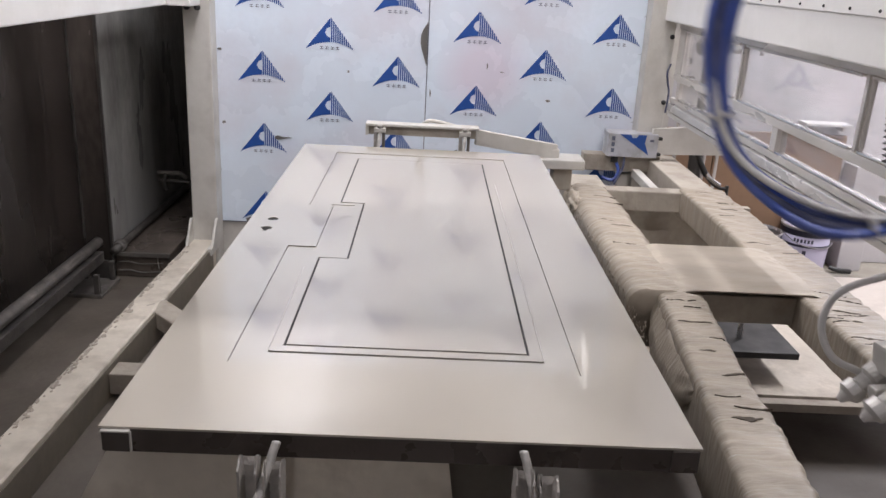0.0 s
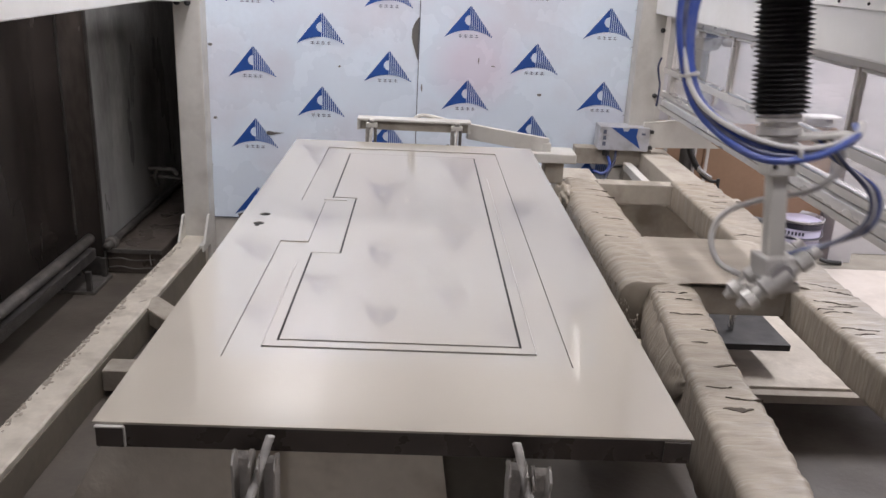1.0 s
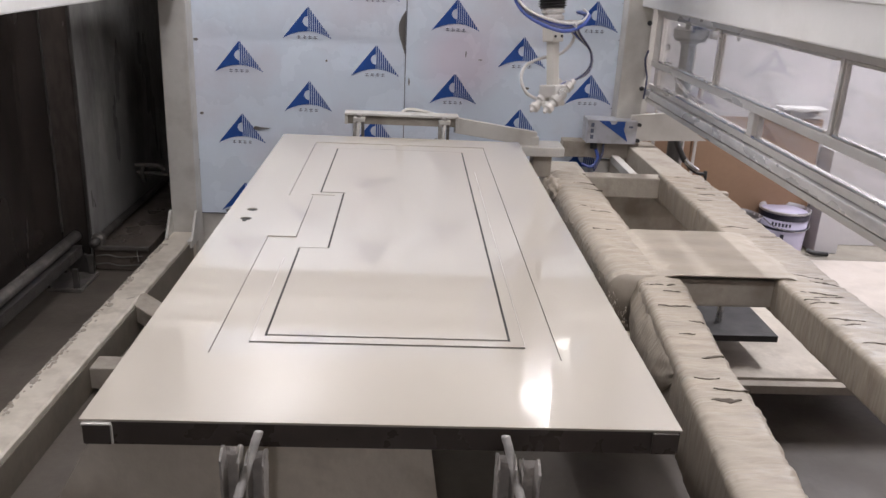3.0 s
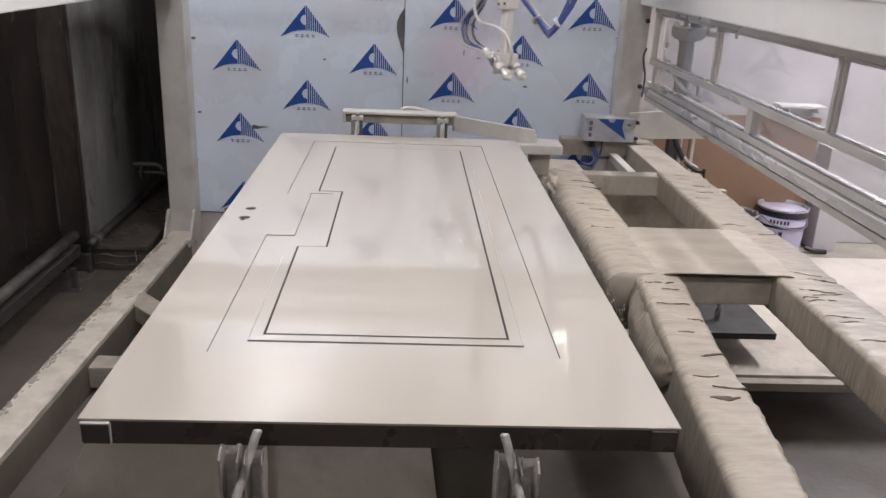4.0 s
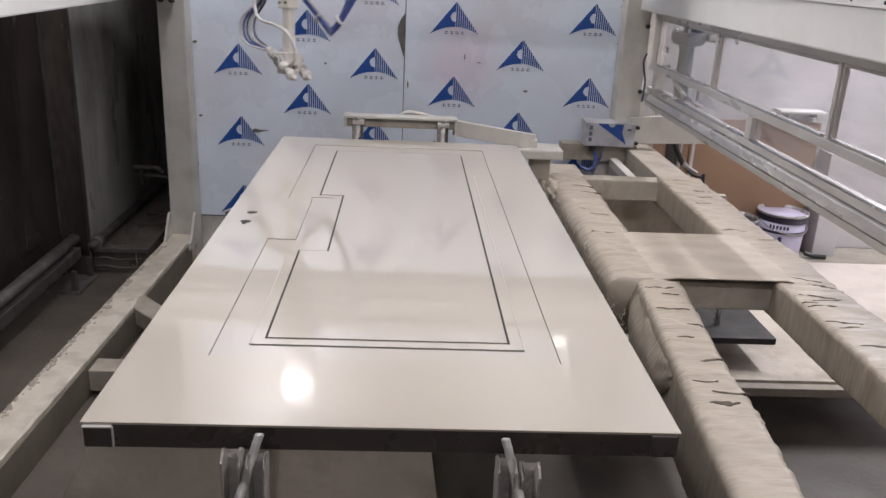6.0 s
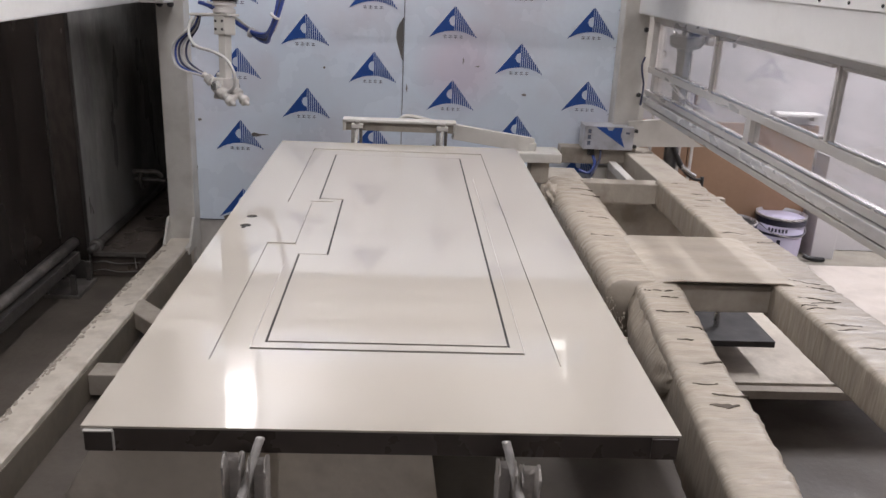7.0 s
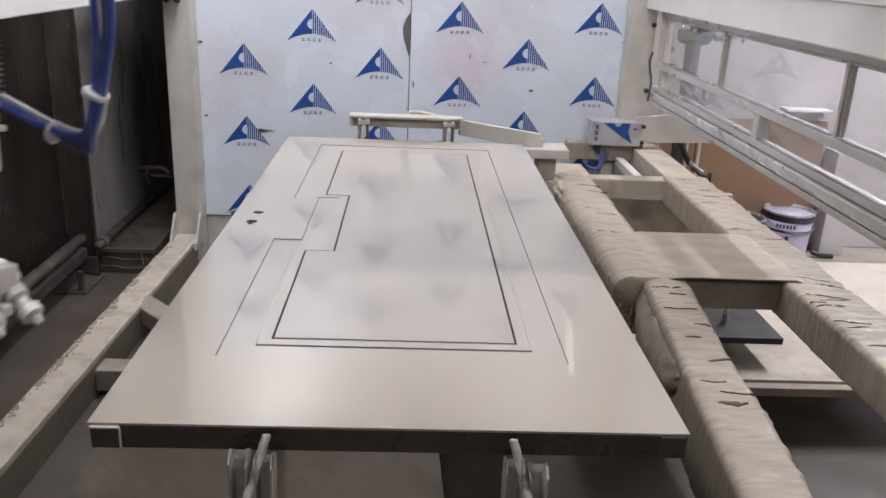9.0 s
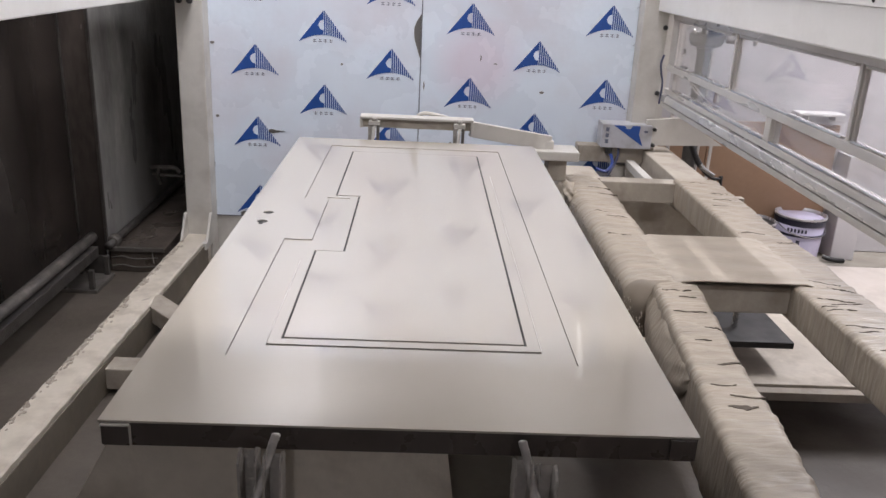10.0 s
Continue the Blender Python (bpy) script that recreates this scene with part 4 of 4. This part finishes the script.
    part("valve_cap", lathe([(0.014, 0), (0.018, 0.01), (0.018, 0.04), (0.010, 0.05)], pose(2.06, 3.26, 1.275), 14), m_chrome, s)
    part("side_pipe", tube([(2.09, 3.27, 1.25), (2.14, 3.27, 1.255), (2.18, 3.29, 1.245), (2.20, 3.33, 1.22)], 0.011), m_alu, s)
    part("gauge_box", box(1.80, 1.835, 3.24, 3.27, 1.055, 1.10, 0.004), m_pump, s)
    part("thin_pipe", tube([(1.805, 3.3, 0.0), (1.805, 3.3, 1.0), (1.81, 3.3, 1.29)], 0.011), m_alu, s)
    part("pipe_joint", lathe([(0.02, 0), (0.024, 0.008), (0.024, 0.03), (0.016, 0.036)], pose(1.806, 3.3, 1.15), 12), m_chrome, s)
    part("drain_tube", tube([(1.86, 3.24, 1.02), (1.90, 3.20, 0.97), (1.95, 3.19, 0.93), (2.02, 3.2, 0.90)], 0.010), m_chrome, s)
    t = thing("wall_shelf", "white shelf board on the wall outside the windows", "shelf")
    part("board", box(2.585, 2.85, 3.50, 3.61, 0.832, 0.846, 0.003), m_white, t)
    for x in (2.66, 2.82):
        part("bracket", box(x - 0.008, x + 0.008, 3.54, 3.615, 0.80, 0.8315, 0.003), m_alu, t)


def left_side():
    r = thing("trough_rail", "dirty steel double pipe rail along the water trough", "rail")
    part("pipe", tube([(-1.13, 2.80, 0.20), (-1.13, 1.5, 0.20), (-1.13, -1.8, 0.20)], 0.026, 14, 3), m_rail, r, smooth=True)
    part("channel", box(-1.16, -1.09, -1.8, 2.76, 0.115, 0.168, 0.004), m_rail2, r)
    part("pedestal", box(-1.20, -1.035, 2.56, 2.80, 0.0, 0.018, 0.004), m_rail, r)
    for x, y in ((-1.19, 2.575), (-1.06, 2.575), (-1.19, 2.77), (-1.06, 2.77)):
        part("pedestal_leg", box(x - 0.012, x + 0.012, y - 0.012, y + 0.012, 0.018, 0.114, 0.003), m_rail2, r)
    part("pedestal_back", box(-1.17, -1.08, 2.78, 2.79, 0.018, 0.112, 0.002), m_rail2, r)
    s = thing("trough_step", "dark wet steel step running back into the passage", "step")
    part("step_body", box(-1.078, -0.802, 2.862, 4.29, 0.002, 0.130, 0.006), m_wet, s)
    part("step_lip", box(-1.075, -0.802, 2.845, 2.8615, 0.112, 0.134, 0.002), m_rail, s)
    for z in (0.03, 0.075):
        part("ripple", tube([(-1.07, 2.859, z), (-1.01, 2.857, z + 0.008), (-0.95, 2.858, z - 0.004), (-0.84, 2.857, z + 0.004)], 0.004, 6, 4), m_rail, s)
    part("drip", tube([(-0.86, 2.858, 0.128), (-0.862, 2.855, 0.09), (-0.858, 2.856, 0.05)], 0.003, 6, 4), m_grime, s)
    part("wall_pipe", tube([(-1.055, 2.80, 0.156), (-1.055, 3.3, 0.156), (-1.055, 4.25, 0.156)], 0.020, 12, 4), m_rail2, s, smooth=True)
    part("pipe_union", lathe([(0.028, 0), (0.034, 0.006), (0.034, 0.04), (0.026, 0.046)], pose(-1.055, 2.90, 0.156, 90), 14), m_rail, s)
    f = solid("trim", box(-1.0915, -1.079, 2.850, 2.869, 0.136, 2.9, 0.002), m_rail2, "thin dark corner trim with bright nicks on the dark wall", "trim")
    g = solid("trim_seam", box(-1.2195, -1.212, 2.845, 2.857, 0.2, 2.9, 0.001), m_rail2, "thin sheet seam on the dark wall", "trim")
    q = thing("pipe_fitting", "dark pipe fittings on the passage wall", "pipe")
    part("pipe", tube([(-1.083, 3.60, 0.36), (-1.02, 3.60, 0.36), (-0.95, 3.60, 0.36), (-0.92, 3.60, 0.33)], 0.013), m_rail, q)
    part("pipe", tube([(-1.083, 3.62, 0.31), (-1.0, 3.62, 0.31), (-0.91, 3.62, 0.305)], 0.010), m_rail, q)
    part("elbow", tube([(-1.03, 3.58, 0.36), (-1.035, 3.56, 0.32), (-1.03, 3.58, 0.27)], 0.012), m_rail2, q)


def under_table():
    t = thing("support_table", "dull painted steel table beneath the door", "table")
    part("tray", box(-0.13, 0.70, 0.02, 2.10, 0.52, 0.55, 0.006), m_tray, t)
    part("crossbar", box(0.05, 0.85, 0.75, 0.81, 0.551, 0.856, 0.006), m_dusty, t)
    part("crossbar", box(0.05, 0.85, 1.7, 1.76, 0.551, 0.855, 0.006), m_dusty, t)
    part("rail", box(0.10, 0.66, -0.16, -0.06, 0.55, 0.655, 0.006), m_dusty, t)
    # Upright stand-in for the lit tray; its slanted outline fits the camera's view.
    one = bmesh.new()
    f = one.faces.new([one.verts.new(p) for p in ((-0.01, 0.055, 0.83), (0.52, 0.055, 0.83), (0.56, 0.045, 0.552), (-0.16, 0.045, 0.552))])
    got = bmesh.ops.extrude_face_region(one, geom=[f])
    for v in got["geom"]:
        if isinstance(v, bmesh.types.BMVert):
            v.co.y += 0.006
    part("tray_stand_in", one, m_beam, t, "stained beige upright sheet standing in for the lit tray under the door")
    for x, y in ((-0.05, 0.1), (0.62, 0.1), (-0.05, 2.0), (0.62, 2.0)):
        part("leg", box(x - 0.04, x + 0.04, y - 0.04, y + 0.04, 0.0, 0.52, 0.005), m_dusty, t)


def unseen_tube_lights():
    for lx, ly, lz, _, turn, half in LAMPS:
        c = thing("unseen_tube_light", "white tube light out of view, its place tuned to the brightness", "lamp", pose(lx, ly, lz, 0, 0, turn), "ceiling lights")
        part("housing", box(-0.10, 0.10, -half - 0.02, half + 0.02, 0.05, 0.135, 0.006), m_white, c)
        for x in (-0.04, 0.04):
            part("tube", lathe([(0.014, -half), (0.014, half)], pose(x, 0, 0.03, 90), 12), m_lamp, c)
        for y in (-half * 0.8, half * 0.8):
            part("hanger", box(-0.008, 0.008, y - 0.008, y + 0.008, 0.135, 3.0 - lz, 0), m_alu, c)


def wall_lamp():
    w = thing("wall_lamp", "slim upright tube lamp high on the booth end wall", "lamp")
    part("housing", box(1.372, 1.452, 3.165, 3.191, 2.08, 2.50, 0.004), m_white, w)
    part("tube", lathe([(0.013, -0.17), (0.013, 0.17)], pose(1.415, 3.145, 2.30, 0, 8), 12), m_faint, w)
    for z in (2.12, 2.475):
        part("tube_holder", box(1.392 + (z - 2.12) * 0.14, 1.414 + (z - 2.12) * 0.14, 3.135, 3.164, z - 0.007, z + 0.007, 0.002), m_alu, w)


# ---- the spraying machine ----
def bridge():
    g = thing("gantry_bridge", "white painted gantry bridge spanning the booth", "gantry")
    part("beam", box(-0.86, 1.70, 0.02, 0.20, 1.62, 1.84, 0.008), m_white, g)
    # Unseen board, added so the bridge shades the door's near end.
    part("shadow_board", box(-0.86, 1.70, 0.203, 0.42, 1.70, 1.84, 0.008), m_dusty, g, "unseen board behind the bridge beam, added to shade the door")
    for x in (-0.83, 1.66):
        part("truck", box(x - 0.06, x + 0.06, -0.12, 0.30, 1.577, 1.66, 0.006), m_paint, g)
    part("slide_rail", box(-0.8, 1.64, 0.0, 0.018, 1.66, 1.685, 0.003), m_paint, g)
    part("slide_rail", box(-0.8, 1.64, 0.0, 0.018, 1.78, 1.805, 0.003), m_paint, g)
    # Unseen; made to glow for the bright spot mirrored in the door.
    part("glow_bracket", box(1.19, 1.235, 0.03, 0.09, 1.8405, 1.853, 0.003), m_alu, g)
    part("glow_piece", lathe([(0.014, 0.0), (0.024, 0.010), (0.030, 0.028), (0.026, 0.046), (0.012, 0.058)], pose(1.212, 0.055, 1.853), 16), m_spot, g, "small glowing piece on the bridge, inferred from its reflection in the door")
    return g


def carriage():
    c = thing("spray_carriage", "white carriage with vertical axis and black bellows", "carriage")
    part("back_plate", box(-0.11, 0.11, -0.022, -0.004, 1.63, 1.84, 0.004), m_white, c)
    # Unseen; face tilted so the mirrored glint lands lower on the door.
    one = box(-0.035, 0.095, -0.17, -0.023, 1.60, 2.28, 0)
    for v in one.verts:
        if v.co.y < -0.1:
            v.co.y -= 0.06 * (v.co.z - 1.60)
    part("column", one, m_column, c, "satin steel axis housing, face tilted to place its glint in the door")
    prof = []
    for i in range(60):
        z = 0.0092 * i
        prof += [(0.056 if i % 11 else 0.050, z), (0.043, z + 0.0046)]
    b = part("bellows", lathe(prof, None, 28), m_rubber, c, "black pleated rubber bellows")
    return c, b


def spray_head():
    h = thing("paint_sprayer", "twin paint spray guns on a steel arm with hoses", "spray gun")
    part("flange", lathe([(0.040, 0.275), (0.043, 0.277), (0.043, 0.290), (0.036, 0.292), (0.036, 0.300), (0.045, 0.302), (0.045, 0.310), (0.040, 0.312), (0.040, 0.318)], None, 26), m_alu, h)
    part("arm_plate", box(-0.155, 0.046, -0.032, 0.032, 0.264, 0.274, 0.003), m_paint, h)
    part("bracket", box(-0.028, 0.028, -0.030, 0.030, 0.195, 0.262, 0.004), m_paint, h)
    for x in (-0.017, 0.017):
        for z in (0.215, 0.245):
            part("bolt", lathe([(0.005, 0), (0.005, 0.004)], pose(x, -0.030, z, 90), 8), m_black, h)
            part("bolt", lathe([(0.005, 0), (0.005, 0.004)], pose(x, 0.030, z, -90), 8), m_black, h)
    part("shaft", box(-0.018, 0.018, -0.018, 0.018, 0.02, 0.20, 0.005), m_paint, h)
    part("head_block", box(-0.035, 0.030, -0.045, 0.045, -0.015, 0.032, 0.006), m_alu, h)
    part("swivel", lathe([(0.022, -0.055), (0.022, 0.055), (0.014, 0.058), (0.014, 0.066)], pose(0, 0, 0.0, 90), 16), m_chrome, h)
    for k, y in enumerate((-0.038, 0.038)):
        m = pose(0.0, y, -0.010, 0, 125, 0) @ Matrix.Scale(1.08, 4)
        g = part("gun_body", lathe([(0.012, -0.068), (0.018, -0.064), (0.018, -0.042), (0.013, -0.039), (0.013, -0.02), (0.021, -0.016), (0.021, 0.035), (0.014, 0.04), (0.014, 0.055)], m, 18), m_gun, h, "paint-crusted spray gun")
        part("nozzle", lathe([(0.013, 0.055), (0.019, 0.058), (0.019, 0.074), (0.011, 0.080), (0.005, 0.092)], m, 18), m_alu, g, "bright nozzle cap")
        part("knob", lathe([(0.009, -0.088), (0.011, -0.086), (0.011, -0.071), (0.006, -0.068)], m, 12), m_alu, g)
        part("fitting", lathe([(0.008, 0), (0.008, 0.022), (0.011, 0.023), (0.011, 0.034)], pose(-0.02, y, 0.0, 0, -25 + 50 * k), 10), m_alu, g)
    part("clamp_arm", box(-0.055, 0.05, -0.012, 0.012, -0.05, -0.03, 0.004), m_alu, h)
    # hose bundles
    hoses = []
    for k in range(4):
        o = 0.011 * k
        hoses.append(part("air_hose", tube([(-0.155, 0.012 - o * 0.6, 0.285), (-0.10, 0.09 + o * 0.4, 0.265 + o * 0.3), (0.0, 0.125 + o * 0.5, 0.255 - o * 0.3), (0.10, 0.10 + o, 0.285 - o),
              (0.165 + o * 0.3, 0.05, 0.34 - o * 0.4), (0.185 + o * 0.5, 0.02, 0.43), (0.165 + o, 0.0, 0.55), (0.10 + o, -0.03, 0.70)], 0.0070, 9, 7), m_hose if k != 2 else m_hose2, h, "blue air hose", smooth=True))
    bundle = hoses[0]
    part("clear_line", tube([(-0.15, 0.03, 0.293), (-0.10, 0.098, 0.278), (0.0, 0.138, 0.262), (0.10, 0.122, 0.285), (0.176, 0.06, 0.345), (0.198, 0.02, 0.44), (0.18, -0.005, 0.56), (0.11, -0.04, 0.70)], 0.0055, 8, 7), m_clear, bundle, "milky air line", smooth=True)
    for m in (pose(0.02, 0.13, 0.252, 0, 84, 0), pose(0.19, 0.022, 0.40, 0, 8, 0)):
        part("cable_tie", lathe([(0.021, -0.003), (0.021, 0.003)], m, 14), m_clear, bundle)
    lines = []
    for k in range(5):
        o = 0.009 * k
        lines.append(part("paint_hose", tube([(-0.145 + o * 0.5, 0.015 - o, 0.262), (-0.165, 0.02 - o, 0.22), (-0.225 - o * 1.1, 0.02 - o, 0.15), (-0.215 - o * 0.9, 0.02 - o, 0.085 - o * 0.5),
                                 (-0.11, 0.02 - o, 0.035), (-0.045, 0.03 - o * 1.8, 0.015)], 0.0045, 8, 7), (m_hose2, m_clear, m_hose2, m_hose, m_clear)[k], h, "dark blue paint hose", smooth=True))
    part("clear_hose", tube([(-0.14, -0.03, 0.262), (-0.15, -0.04, 0.20), (-0.10, -0.055, 0.150), (0.0, -0.07, 0.132), (0.075, -0.075, 0.105), (0.105, -0.065, 0.055), (0.092, -0.05, 0.005), (0.050, -0.04, -0.02)], 0.0062, 9, 8), m_clear, h, "milky plastic hose", smooth=True)
    return h, hoses, lines


setting()
frame_work()
windows()
under_table()
lacquered_door()
holder(pose(0.258, -0.045, 0.895), 0.006, 0.0)
holder(pose(0.634, -0.045, 0.895, 0, 0, 180) @ Matrix.Diagonal((1, -1, 1, 1)), -0.008, 0.0)
bar_holder()
conveyor()
control_box()
outside()
left_side()
unseen_tube_lights()
wall_lamp()
BRIDGE = bridge()
CARRIAGE, BELLOWS = carriage()
HEAD, HOSES, LINES = spray_head()

# time, place of the head and the way its guns point
HEAD_ROWS = [(0.0, 1.235, 0.10, 1.0, 180), (0.2, 1.245, 0.04, 1.0, 180), (0.4, 1.265, 0.02, 1.0, 180), (0.6, 1.225, 0.09, 1.0, 180), (0.8, 1.20, 0.25, 1.0, 180), (1.0, 1.20, 0.50, 1.0, 180),
             (1.2, 1.185, 0.66, 1.0, 180), (1.5, 1.178, 0.98, 1.0, 180), (1.8, 1.158, 1.40, 1.0, 180), (2.0, 1.135, 1.67, 1.0, 180), (2.3, 1.122, 1.89, 1.04, 180), (2.5, 1.12, 1.96, 1.047, 180), (2.7, 1.074, 2.02, 1.049, 190),
             (3.3, 1.02, 2.22, 1.13, 235), (3.8, 0.926, 2.21, 1.181, 270), (4.0, 0.849, 2.20, 1.180, 305), (4.5, 0.679, 2.20, 1.172, 318), (5.0, 0.434, 2.20, 1.169, 318), (5.5, 0.230, 2.20, 1.170, 318),
             (5.7, 0.148, 2.20, 1.170, 318), (6.3, -0.13, 2.20, 1.15, 322), (6.8, -0.236, 2.20, 1.099, 326), (7.0, -0.237, 2.20, 1.074, 328), (7.5, -0.255, 2.15, 0.998, 330), (8.0, -0.246, 1.46, 1.0, 332),
             (8.2, -0.25, 1.21, 1.0, 332), (8.5, -0.232, 0.94, 1.0, 333), (8.7, -0.243, 0.65, 1.0, 335), (8.8, -0.243, 0.49, 1.0, 335), (9.0, -0.262, 0.27, 1.0, 335),
             (9.2, -0.265, 0.05, 1.0, 335), (9.4, -0.245, -0.15, 1.0, 335), (9.7, -0.245, -0.35, 1.0, 335), (10.0, -0.245, -0.40, 1.0, 335)]


def motions():
    # the wrist axis leans back, and sideways early on, to fit the camera's view
    lean = lambda t: pose(0, 0, 0, -6, -5 * min(1.0, max(0.0, (3.8 - t) / 1.1)), 0)
    walk(HEAD, [(t, pose(x, y, z) @ lean(t) @ pose(0, 0, 0, 0, 0, a)) for t, x, y, z, a in HEAD_ROWS])
    walk(CARRIAGE, [(t, pose(x, y + 0.10, 0)) for t, x, y, z, a in HEAD_ROWS])
    walk(BELLOWS, [(t, pose(0, -0.10, z) @ lean(t) @ pose(0, 0, 0.318)) for t, x, y, z, a in HEAD_ROWS])
    sway = [(0.0, pose(0.125, 0.0, 0.01)), (0.2, pose(0.02, 0.0, -0.05)), (0.5, pose(0.0, 0.0, -0.05)), (0.8, pose(0, 0, 0)), (2.7, pose(0, 0, 0)), (3.8, pose(-0.16, 0, 0.0, 0, 45)),
            (5.7, pose(-0.16, 0, 0.0, 0, 45)), (6.8, pose(-0.13, 0, -0.01, 0, 30)), (7.5, pose(-0.075, 0, 0.0, 0, 20)), (8.5, pose(-0.065, 0, 0.02, 0, 20)), (10.0, pose(-0.05, 0, 0.03, 0, 20))]
    for hose in HOSES:
        walk(hose, sway)
    for line in LINES:
        walk(line, [(0.0, pose(0.045, 0, 0)), (2.7, pose(0.045, 0, 0)), (3.8, pose(0, 0, 0)), (10.0, pose(0, 0, 0))])
    walk(BRIDGE, [(t, pose(0, y + 0.12, 0)) for t, x, y, z, a in HEAD_ROWS])


motions()
